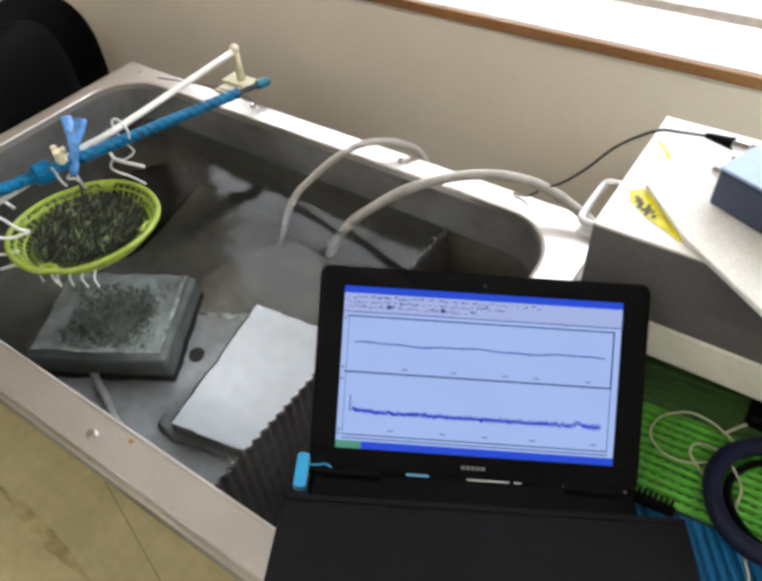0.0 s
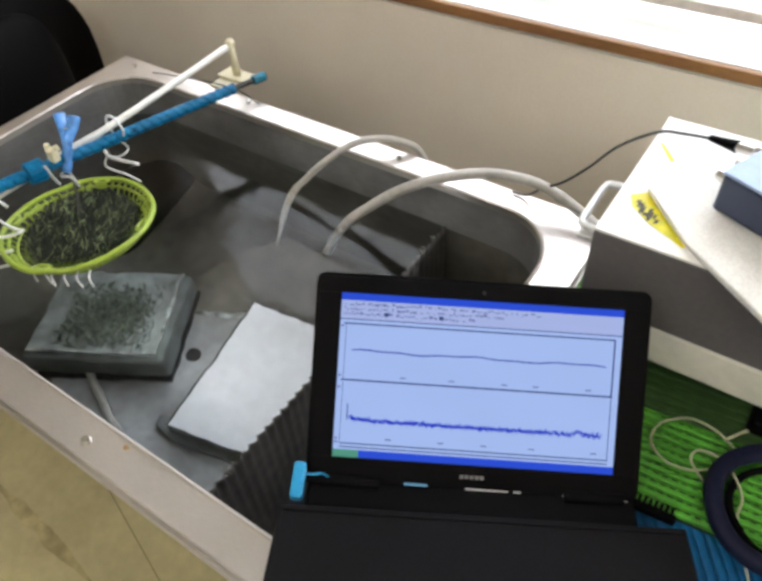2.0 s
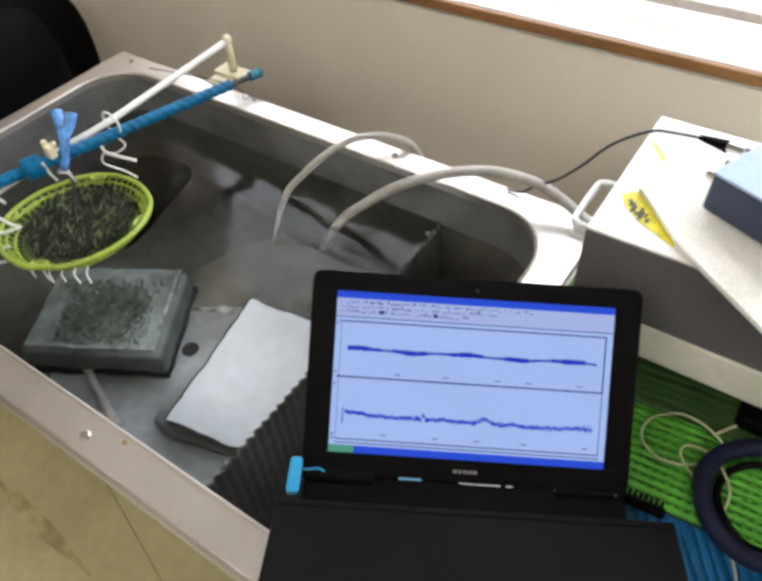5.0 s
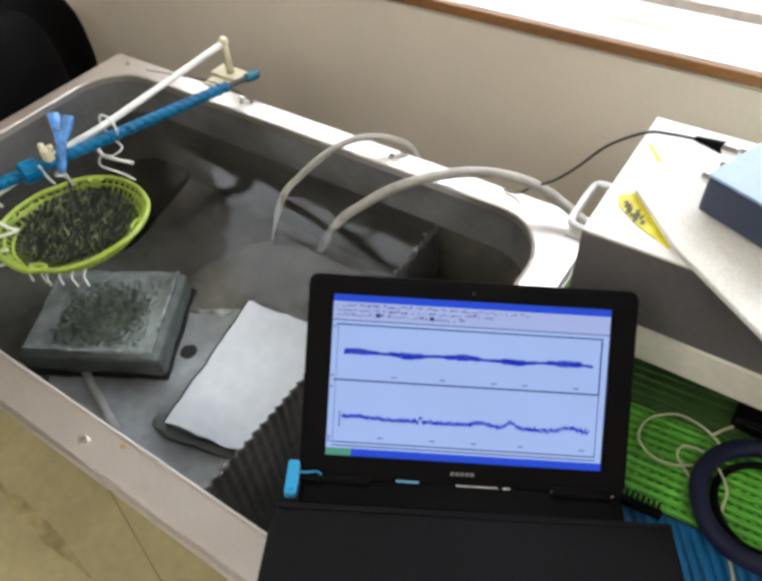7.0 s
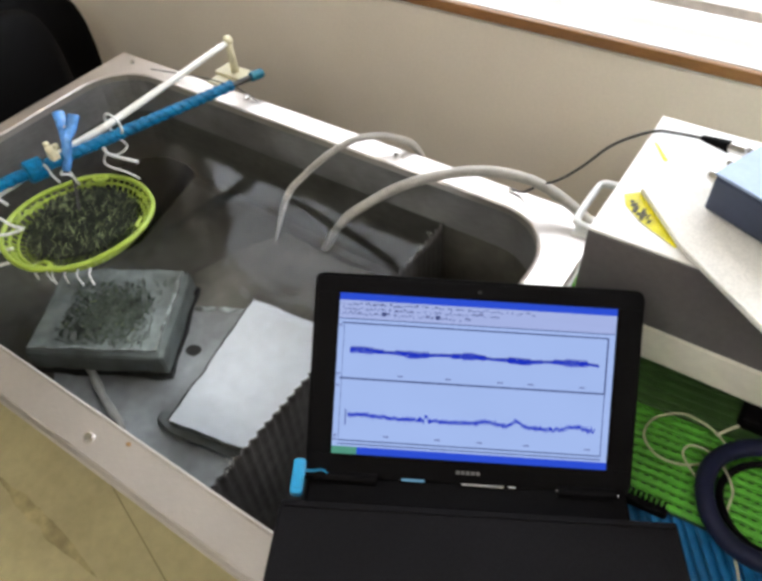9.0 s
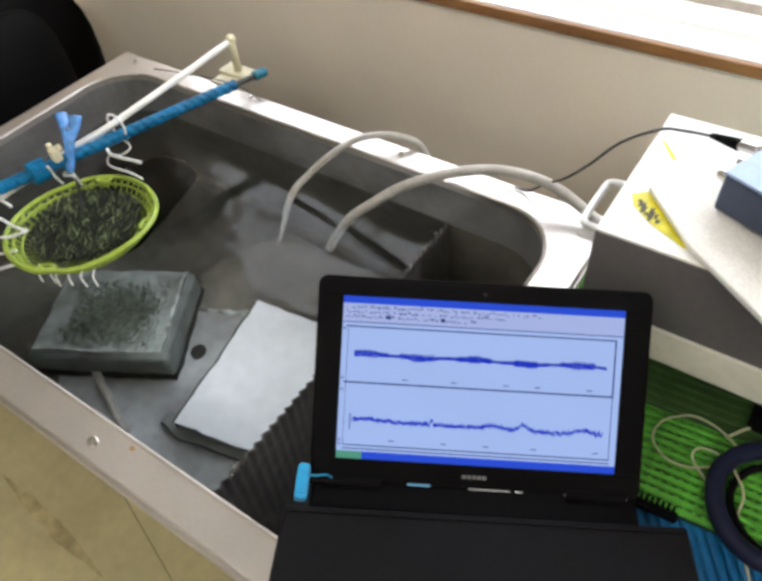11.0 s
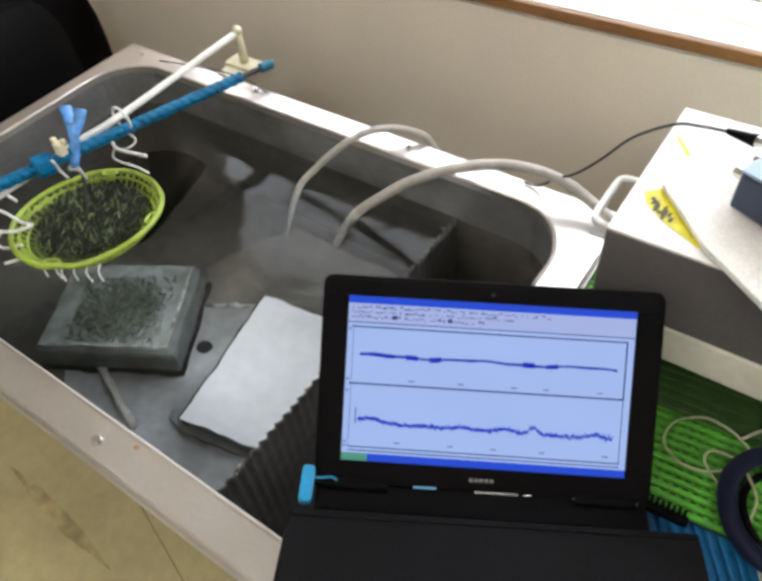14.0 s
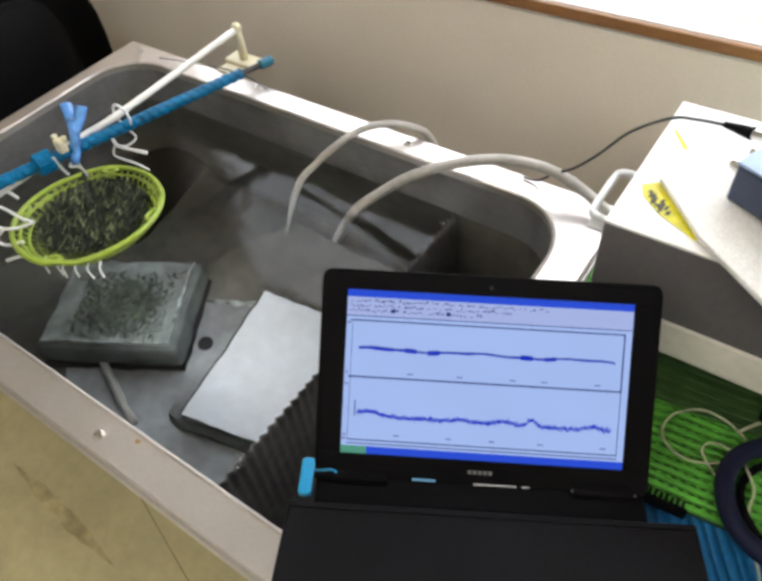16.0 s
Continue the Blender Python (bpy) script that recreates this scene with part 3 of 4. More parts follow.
# ---- basket and its bars ----
def basket():
    cx, cy, cz, r = 0.277, -0.390, -0.062, 0.132
    t = thing("green_basket", "round lime green plastic colander holding dark seaweed", "basket", Matrix.Translation((cx, cy, cz)) @ pose(0, 0, 0, -1.3, -3, 0))

    def wob(a):
        return 1 + 0.012 * math.cos(4 * (a - 0.6)) - 0.05 * math.exp(-((a - 5.25) / 0.1) ** 2) - 0.03 * math.exp(-((a - 2.7) / 0.12) ** 2)

    def ring(rad, z, rr, n=72):
        return tube([(rad * wob(a) * math.cos(a), rad * wob(a) * math.sin(a), z) for a in [2 * math.pi * i / n for i in range(n)]],
                    rr, 8, closed=True, straight=True)
    part("rim", ring(r, 0, 0.0048), LIME, t, "thick rolled lime rim", smooth=True)
    for k, (f, z) in enumerate(((0.925, -0.009), (0.85, -0.021), (0.76, -0.036), (0.64, -0.050), (0.46, -0.060))):
        part("ring", ring(r * f, z, 0.0027), LIME, t, smooth=True)
    bm = bmesh.new()
    for i in range(54):
        a = 2 * math.pi * i / 54
        c, s = math.cos(a), math.sin(a)
        tube([(r * q * wob(a) * c, r * q * wob(a) * s, z) for q, z in ((1.0, -0.003), (0.925, -0.009), (0.76, -0.036), (0.46, -0.060), (0.1, -0.064))], 0.0021, 5, 2, bm=bm)
    part("rib_lattice", bm, LIME, t)["kind"] = "stuff"
    # looped tabs hanging inside the rim
    for i in range(30):
        if i % 5 in (2, 3, 4):
            continue
        a = 2 * math.pi * (i + 0.3 * random.random()) / 30
        q = r * wob(a) * 0.925
        ra, rb = random.uniform(0.005, 0.0075), random.uniform(0.004, 0.0055)
        pts = []
        for k in range(12):
            u = 2 * math.pi * k / 12
            x, y = ra * math.cos(u), rb * math.sin(u)
            pts.append(((q + y) * math.cos(a) - x * math.sin(a), (q + y) * math.sin(a) + x * math.cos(a), -0.009 + 0.5 * y))
        part("grip", tube(pts, 0.0021, 6, closed=True, straight=True), LIME, t, "looped lime tab inside the rim", smooth=True)
    # four broad eyelet tabs on the rim
    for deg in (122, 24, 295, 207):
        a = radians(deg)
        pts = []
        for k in range(18):
            u = 2 * math.pi * k / 18
            x, y = 0.0135 * math.cos(u), 0.0062 * math.sin(u)
            q = r * wob(a) * 0.93
            pts.append(((q + y) * math.cos(a) - x * math.sin(a), (q + y) * math.sin(a) + x * math.cos(a), 0.001))
        part("eyelet_tab", tube(pts, 0.0036, 8, closed=True, straight=True, flat=0.6), LIME, t, "broad lime eyelet tab at the rim", smooth=True)
    w = thing("seaweed", "tangled heap of dark green seaweed strands in the basket", "seaweed", Matrix.Translation((cx - 0.011, cy + 0.006, cz)) @ pose(0, 0, 0, -1.3, -3, 0))

    def strands(count, length, rad, lift, spread):
        bm = bmesh.new()
        for k in range(count):
            q = spread * math.sqrt(random.random())
            a = random.uniform(0, 2 * math.pi)
            base = Vector((q * math.cos(a), q * math.sin(a), -0.024 + 0.011 * (1 - (q / spread) ** 2) + random.uniform(-0.006, lift)))
            h = random.gauss(1.9, 0.6)
            d = Vector((math.cos(h), math.sin(h), random.uniform(-0.2, 0.75))) * length * random.uniform(0.5, 1.2)
            s = d.cross(Vector((0, 0, 1))).normalized() * rad * random.uniform(0.6, 1.3)
            up = Vector((0, 0, rad))
            mid = base + d * 0.5 + Vector((random.uniform(-1, 1), random.uniform(-1, 1), 0.6)) * rad * 2
            v = [bm.verts.new(base - s), bm.verts.new(base + s), bm.verts.new(mid + s), bm.verts.new(mid - s), bm.verts.new(base + d), bm.verts.new(base - up), bm.verts.new(mid - up)]
            for f in ((0, 1, 2, 3), (3, 2, 4), (1, 0, 5), (1, 5, 6, 2), (5, 0, 3, 6), (3, 4, 6), (2, 6, 4)):
                bm.faces.new([v[i] for i in f])
        return bm
    bm = cyl(-0.004, 0.004, -0.056, -0.029, 0.055, 32, 0.088)
    part("mass", bm, WEED, w, smooth=False)
    part("dark_tangle", strands(3800, 0.022, 0.0009, 0.008, 0.098), WEED, w)["kind"] = "stuff"
    part("pale_tangle", strands(950, 0.016, 0.0007, 0.011, 0.098), WEED_PALE, w)["kind"] = "stuff"


basket()


def bars():
    p = thing("white_pipe_bar", "white plastic pipe on cream brackets across the tank", "pipe")
    part("pipe", tube([(0.277, 0.047, 0.074), (0.262, -0.237, 0.054), (0.244, -0.33, 0.045), (0.224, -0.475, 0.031), (0.196, -0.685, 0.0165)], 0.0064, 16, 6), WHITE_PIPE, p, smooth=True)
    for x, y, z in ((0.278, 0.05, 0.074), (0.196, -0.685, 0.0165)):
        bm = cyl(x, y, 0.008, z + 0.006, 0.0085, 16, 0.0065)
        bmesh.ops.create_uvsphere(bm, u_segments=14, v_segments=8, radius=0.0105, matrix=Matrix.Translation((x - 0.001, y, z + 0.003)))
        part("bracket_post", bm, CREAM, p, "cream plastic bracket post", smooth=True)
        part("bracket_foot", slab(x - 0.040, y - 0.020, 0.002, x + 0.040, y + 0.020, 0.0105, 0.003), CREAM, p)
        part("bracket_jaw", slab(x - 0.033, y - 0.05 if y > 0 else y - 0.01, 0.0, x + 0.033, y + 0.018, 0.004, 0.0015), CREAM, p)
    b = thing("blue_bar", "bar wrapped in glossy blue tape across the tank", "bar")
    e0, e1 = Vector((0.356, 0.052, 0.028)), Vector((0.175, -0.70, 0.058))
    axis = (e1 - e0).normalized()
    side = axis.cross(Vector((0, 0, 1))).normalized()
    over = side.cross(axis)
    loops = []
    for i in range(261):
        u = 0.095 + 0.905 * i / 260
        loops.append([e0.lerp(e1, u) + (side * math.cos(j * math.pi / 8) + over * math.sin(j * math.pi / 8)) *
                      (0.0086 + 0.0024 * ((u * 46 + j / 8) % 1.0) ** 0.6 + 0.0007 * noise.noise((u * 70, j * 0.7, 0))) for j in range(16)])
    part("wrap", loft(loops, cap_last=True, cap_first=True), BLUE_BAR, b)
    part("rod_end", tube([e0, e0.lerp(e1, 0.004), e0.lerp(e1, 0.036), e0.lerp(e1, 0.039)], lambda u: 0.0095 if 0.2 < u < 0.9 else 0.0070, 14, straight=True), TEAL, b, "dark teal tape end")
    part("rod", tube([e0.lerp(e1, 0.04), e0.lerp(e1, 0.1)], 0.0055, 12, straight=True), CABLE, b, "bare dark rod between the tapes")
    part("end_post", cyl(0.178, -0.69, 0.0, 0.05, 0.008, 14), CREAM, b, "cream support post")
    d = (e1 - e0).normalized()
    c = e0.lerp(e1, 0.605)
    part("collar", tube([c - d * 0.016, c - d * 0.013, c + d * 0.013, c + d * 0.016], lambda u: 0.0195 if 0.1 < u < 0.9 else 0.015, 16, straight=True), BLUE_BAR, b, "thick wound tape collar")
    k = thing("clothes_peg", "blue plastic clothes peg clipped on the bars", "peg")
    part("leg", tube([(0.222, -0.312, 0.098), (0.243, -0.325, 0.085), (0.262, -0.341, 0.065), (0.266, -0.36, 0.03)], lambda u: 0.0105 - 0.003 * u, 8, 5, flat=0.5), BLUE_CLIP, k, smooth=True)
    part("leg", tube([(0.252, -0.303, 0.098), (0.258, -0.318, 0.085), (0.262, -0.339, 0.07), (0.27, -0.366, 0.028)], lambda u: 0.0105 - 0.003 * u, 8, 5, flat=0.5), BLUE_CLIP, k, smooth=True)
    part("spring", tube([(0.243, -0.333, 0.082), (0.25, -0.325, 0.086), (0.262, -0.326, 0.078), (0.258, -0.34, 0.07)], 0.0018, 6, 6), STEEL_BRIGHT, k)
    part("tie", tube([(0.262, -0.362, 0.03), (0.235, -0.362, 0.005), (0.23, -0.345, -0.01), (0.262, -0.352, -0.012), (0.27, -0.362, 0.03)], 0.002, 6, 6), WHITE, k, smooth=True)
    part("strap", tube([(0.238, -0.345, -0.012), (0.246, -0.357, -0.04), (0.258, -0.372, -0.062)], 0.003, 6, 5, flat=0.4), CABLE, k)
    g = thing("cream_clamp", "small cream plastic clamp on the white pipe", "clamp")
    part("body", slab(0.262, -0.382, 0.058, 0.278, -0.366, 0.082, 0.004), CREAM, g)
    part("lug", slab(0.257, -0.378, 0.077, 0.266, -0.369, 0.088, 0.002), CREAM, g)
    part("lug", slab(0.272, -0.371, 0.077, 0.280, -0.363, 0.086, 0.002), CREAM, g)
    part("tongue", tube([(0.267, -0.394, 0.058), (0.262, -0.388, 0.03), (0.262, -0.382, 0.012)], 0.0035, 8, 5, flat=0.6), WHITE, g, smooth=True)
    r = thing("pipe_ring", "white plastic ring tie round the two bars", "ring")
    part("band", tube([(0.274 + 0.021 * math.cos(a), -0.252, 0.056 + 0.021 * math.sin(a)) for a in [i * 2 * math.pi / 20 for i in range(20)]], 0.0022, 8, closed=True, straight=True), WHITE, r, smooth=True)
    h = thing("white_hook", "bent white plastic hook hanging under the blue bar", "hook")
    part("hook", tube([(0.262, -0.248, 0.025), (0.280, -0.246, 0.008), (0.273, -0.266, 0.0), (0.246, -0.272, -0.006), (0.250, -0.283, -0.02), (0.282, -0.268, -0.035), (0.301, -0.258, -0.05)],
                      0.0019, 8, 6), WHITE, h, smooth=True)
    part("crossbar", tube([(0.234, -0.266, 0.0), (0.262, -0.274, 0.0), (0.322, -0.262, -0.001)], 0.0032, 8, 5), WHITE, h, smooth=True)
    w = thing("wire_hanger", "white wire hooks holding the basket's edge", "hanger")
    for pts in (((0.150, -0.47, 0.01), (0.172, -0.46, 0.0), (0.190, -0.452, -0.02)), ((0.165, -0.492, -0.015), (0.19, -0.482, -0.02), (0.212, -0.473, -0.04), (0.237, -0.466, -0.042)),
                ((0.185, -0.515, -0.03), (0.208, -0.505, -0.04), (0.222, -0.488, -0.045), (0.237, -0.468, -0.042)),
                ((0.208, -0.508, -0.04), (0.200, -0.522, -0.055), (0.213, -0.519, -0.066), (0.24, -0.5, -0.06)), ((0.240, -0.54, -0.07), (0.264, -0.515, -0.066))):
        part("hook", tube(list(pts), 0.0027, 8, 5), WHITE, w, smooth=True)
    part("arm", tube([(0.10, -0.55, 0.012), (0.150, -0.47, 0.01)], 0.003, 8, straight=True), WHITE, w)
    for (x, y), (dx, dy) in zip(((0.304, -0.510), (0.328, -0.502), (0.340, -0.500), (0.360, -0.490), (0.380, -0.480), (0.397, -0.468)),
                                ((0.016, -0.006), (0.018, -0.004), (0.016, -0.007), (0.013, -0.005), (0.017, -0.004), (0.015, -0.006))):
        part("prong", tube([(x - 0.01, y + 0.012, -0.07), (x, y, -0.072), (x + dx, y + dy, -0.08)], 0.0016, 6, 4), WHITE, w, smooth=True)
    v = thing("thin_wire", "thin dark wire lying along the tank's far rim", "wire")
    part("wire", tube([(0.10, -0.022, 0.003), (0.17, -0.016, 0.010), (0.26, -0.004, 0.014), (0.33, 0.0, 0.012), (0.385, -0.006, 0.003)], 0.0013, 6, 8), CABLE, v, smooth=True)


bars()


# ---- laptop ----
LR = Vector((0.85546, 0.51049, -0.08711)).normalized()
LB = (Vector((0, 0, 1)) - LR * LR.z).normalized()
LK = LB.cross(LR)
LO = Vector((1.1342, -0.51895, 0.04836))
LAP = Matrix((LR, LK, LB)).transposed().to_4x4()
LAP.translation = LO
LID = Matrix.Rotation(radians(44.8), 4, "X")   # local: x right, y up the lid, z out of the screen
PIECES = []                                    # the screen's moving lines, with their heights by time
TOP_LINES = []


def laptop():
    t = thing("laptop", "open black laptop showing blue signal traces, propped on the tank", "laptop", LAP)
    part("base", slab(-0.168, -0.235, -0.030, 0.168, 0.012, -0.004, 0.006, 3), BLACK, t)
    part("hinge_bar", slab(-0.168, -0.030, -0.010, 0.168, 0.010, 0.0015, 0.004), BLACK, t)
    part("key_deck", slab(-0.15, -0.135, -0.0045, 0.15, -0.04, -0.002, 0.001), KEY, t)
    for s in (-0.125, 0.125):
        part("hinge", tube([(s - 0.03, 0.0, 0.002), (s + 0.03, 0.0, 0.002)], 0.0065, 14, straight=True), BLACK, t)

    def on_lid(ob, parent):
        ob.matrix_local = LID
        return ob
    lid = on_lid(part("lid", prism(rounded(-0.171, -0.001, 0.171, 0.216, 0.009), -0.014, 0.0, 0.002), BLACK, t), t)
    # raised bezel round the display
    bm = slab(-0.171 + 0.004, 0.196, 0, 0.167, 0.2125, 0.002, 0.0008)
    slab(-0.167, 0.003, 0, 0.167, 0.0268, 0.002, 0.0008, bm=bm)
    slab(-0.167, 0.027, 0, -0.1445, 0.196, 0.002, 0.0008, bm=bm)
    slab(0.1435, 0.027, 0, 0.167, 0.196, 0.002, 0.0008, bm=bm)
    part("bezel", bm, BLACK, lid)
    scr = part("display", slab(-0.1445, 0.0268, -0.001, 0.1435, 0.1958, 0.0004), SCR_BODY, lid, "glowing pale blue display with graphs")

    def flat(name, x0, y0, x1, y1, material, z=0.0006, label=""):
        return part(name, slab(x0, y0, 0.0004, x1, y1, z), material, lid, label)
    flat("title_bar", -0.1445, 0.1885, 0.1435, 0.1958, SCR_BAR)
    flat("task_bar", -0.1445, 0.0268, 0.1435, 0.0345, SCR_BAR)
    flat("start_button", -0.1445, 0.0268, -0.118, 0.0345, SCR_GREEN, 0.0008)
    flat("tool_bar", -0.1440, 0.1690, 0.1430, 0.1880, SCR_TOOL)
    bm = bmesh.new()
    x = -0.141
    for row, y, x_end in ((0, 0.1838, 0.06), (1, 0.1788, 0.02), (2, 0.1738, -0.005)):
        x = -0.141
        while x < x_end:
            w = random.choice((0.001, 0.0015, 0.0025, 0.004))
            q = random.uniform(-0.0008, 0.0012)
            slab(x, y + q, 0.0006, x + w, y + q + random.uniform(0.0008, 0.0028), 0.0009, bm=bm)
            x += w + random.choice((0.0006, 0.001, 0.0015, 0.004))
    part("toolbar_band", bm, SCR_ICON, lid, "small grey toolbar marks")["kind"] = "stuff"
    bm = bmesh.new()
    for x, y in ((-0.100, 0.1735), (-0.044, 0.1735)):
        slab(x, y, 0.0006, x + 0.0045, y + 0.004, 0.0011, bm=bm)
    part("toolbar_band", bm, SCR_LINE, lid)["kind"] = "stuff"
    bm = bmesh.new()
    for x0, y0, x1, y1 in ((-0.1405, 0.1640, 0.137, 0.1649), (-0.1405, 0.1058, 0.137, 0.1069), (0.1355, 0.1058, 0.137, 0.1649), (-0.1385, 0.1058, -0.1380, 0.1649),
                           (-0.1385, 0.0405, 0.137, 0.0411), (-0.1385, 0.0405, -0.138, 0.1058), (0.1360, 0.0405, 0.1367, 0.1058), (-0.1445, 0.1688, 0.1435, 0.1692),
                           (-0.1385, 0.0368, 0.137, 0.0373)):
        slab(x0, y0, 0.0005, x1, y1 + 0.0005, 0.0009, bm=bm)
    part("graph_frame", bm, SCR_LINE, lid, "thin dark graph frames")
    bm = bmesh.new()
    for y in (0.111, 0.0465):
        for i in range(5):
            x = -0.085 + 0.05 * i + random.uniform(-0.01, 0.01)
            slab(x, y, 0.0005, x + 0.006, y + 0.0013, 0.0009, bm=bm)
    for y in (0.163, 0.112, 0.1, 0.047, 0.043):
        slab(-0.1435, y - 0.002, 0.0005, -0.1405, y, 0.0009, bm=bm)
    part("axis_number_row", bm, SCR_ICON, lid, "illegible axis numbers")["kind"] = "stuff"

    # upper trace: thin lines lying on one another that spread into a band
    runs, m = 22, 8
    for k in range(9):
        for j in range(runs):
            bm = bmesh.new()
            prev = None
            for i in range(m + 1):
                u = (j + (i * 1.02) / m) / runs
                y = 0.1372 + 0.0009 * math.sin(u * 15.5 + 0.6) + 0.0004 * math.sin(u * 41) + random.uniform(-0.00035, 0.00035) * (k != 8)
                x, z = -0.131 + 0.259 * u, 0.0009 + k * 0.00005
                a, b = bm.verts.new((x, y - 0.00048, z)), bm.verts.new((x, y + 0.00048, z))
                if prev:
                    bm.faces.new((prev[0], a, b, prev[1]))
                prev = (a, b)
            packet = 1.0 + 0.55 * math.sin(j * 1.35 + 0.8) + random.uniform(-0.2, 0.2)
            burst = 0.45 + 2.4 * max(0.0, noise.noise((j * 0.8, 2.5, 0))) + random.uniform(0, 0.3)
            TOP_LINES.append((part("signal_line", bm, SCR_TRACE if k != 8 else SCR_DARK, lid), (k - 4) * 1.1, packet, burst))

    # lower trace in short lengths that shift up and down
    n = 80

    def bump(u, c, w, h):
        return h * math.exp(-((u - c) / w) ** 2)
    for k in range(n):
        bm = bmesh.new()
        u0, u1 = k / n, (k + 1.03) / n
        prev = None
        amp = 0.0015 if k < n * 0.8 else 0.0023
        for i in range(6):
            u = u0 + (u1 - u0) * i / 5
            x = -0.130 + 0.259 * u
            y = random.uniform(-amp, amp)
            q = random.uniform(0.0012, 0.0021) if random.random() < 0.93 else 0.0034
            a, b = bm.verts.new((x, y - q, 0.001)), bm.verts.new((x, y + q, 0.001))
            if prev:
                bm.faces.new((prev[0], a, b, prev[1]))
            prev = (a, b)
        ob = part("signal_line", bm, SCR_TRACE, lid, "blue lower noisy signal line")
        u = (k + 0.5) / n
        before = 0.0655 + 0.0035 * math.exp(-u / 0.03) + bump(u, 0.91, 0.012, 0.004)
        first = 0.0665 + bump(u, 0.0, 0.07, 0.004) + bump(u, 0.32, 0.008, 0.004) + bump(u, 0.40, 0.02, 0.0025) + bump(u, 0.565, 0.022, 0.0055) - bump(u, 0.74, 0.08, 0.001) + bump(u, 0.97, 0.03, 0.0015)
        second = 0.0668 + bump(u, 0.05, 0.1, 0.002) + bump(u, 0.32, 0.008, 0.004) + bump(u, 0.56, 0.04, 0.003) + bump(u, 0.685, 0.022, 0.0055) - bump(u, 0.8, 0.06, 0.0015) + bump(u, 0.92, 0.04, 0.0035)
        third = 0.0662 + bump(u, 0.04, 0.07, 0.005) + bump(u, 0.41, 0.03, 0.0025) + bump(u, 0.58, 0.04, 0.003) + bump(u, 0.692, 0.02, 0.0068) - bump(u, 0.8, 0.06, 0.001) + bump(u, 0.93, 0.03, 0.003)
        PIECES.append((ob, before, first, second, third))
    spike = part("signal_spike", slab(-0.1325, 0.0655, 0.0009, -0.1312, 0.082, 0.0012), SCR_DARK, lid, "dark starting spike of the lower trace")
    PIECES.append((spike, 0.0, -0.008, -0.008, 0.0))
    bm = bmesh.new()
    for i in range(5):
        slab(-0.0125 + i * 0.0052, 0.0128, 0.002, -0.0085 + i * 0.0052, 0.0165, 0.0022, bm=bm)
    part("maker_mark", bm, LETTER, lid, "small grey maker's mark")
    # the rightmost chrome piece draws the highlight on the right hinge
    for x0, x1, y, m in ((-0.006, 0.038, 0.0025, CHROME), (0.043, 0.051, 0.0025, CHROME), (0.093, 0.118, 0.0025, LETTER), (0.149, 0.159, 0.001, CHROME),
                         (-0.069, -0.045, 0.0035, LED), (-0.126, -0.113, 0.0035, LED)):
        part("front_strip", slab(x0, y - 0.0012, 0.002, x1, y + 0.0012, 0.0034, 0.0005), m, lid, "small shiny strip or drawn highlight at the hinge")
    part("camera_dot", cyl(0.0, 0.2045, 0.002, 0.0026, 0.002, 12), KEY, lid)

    c = thing("black_tray", "flat black plastic case lying across the laptop's keyboard", "case", LAP)
    part("shell", prism([(-0.190, -0.034), (0.2075, -0.032), (0.206, -0.30), (-0.205, -0.30)], -0.003, 0.018, 0.004), BLACK_SLAB, c)
    part("lip", prism([(-0.187, -0.037), (0.2045, -0.035), (0.204, -0.040), (-0.187, -0.042)], 0.0182, 0.0195, 0.0), BLACK_SLAB, c)

    u = thing("usb_stick", "bright blue memory stick with a short cord", "memory stick", LAP)
    part("body", prism(rounded(-0.183, -0.026, -0.170, 0.014, 0.004, 4), 0.004, 0.013, 0.0015), USB, u)
    part("face", prism(rounded(-0.1805, -0.02, -0.1725, 0.008, 0.003, 4), 0.013, 0.0138), USB, u)
    part("plug", slab(-0.17, -0.004, 0.002, -0.150, 0.004, 0.008, 0.001), BLACK, u)
    part("cord", tube([(-0.172, 0.001, 0.011), (-0.162, 0.0, 0.013), (-0.152, 0.002, 0.012), (-0.145, 0.0, 0.006)], 0.0011, 6, 5), USB, u)
    f = thing("support_wedge", "dark rubber wedge under the laptop", "wedge")
    m4 = [LAP @ Vector(q) for q in ((-0.15, -0.02, -0.030), (-0.05, -0.02, -0.030), (-0.05, -0.12, -0.030), (-0.15, -0.12, -0.030))]
    bm = loft([[(q.x, q.y, 0.0) for q in m4], [tuple(q) for q in m4]], cap_last=True, cap_first=True)
    part("body", bm, BLACK, f)


laptop()


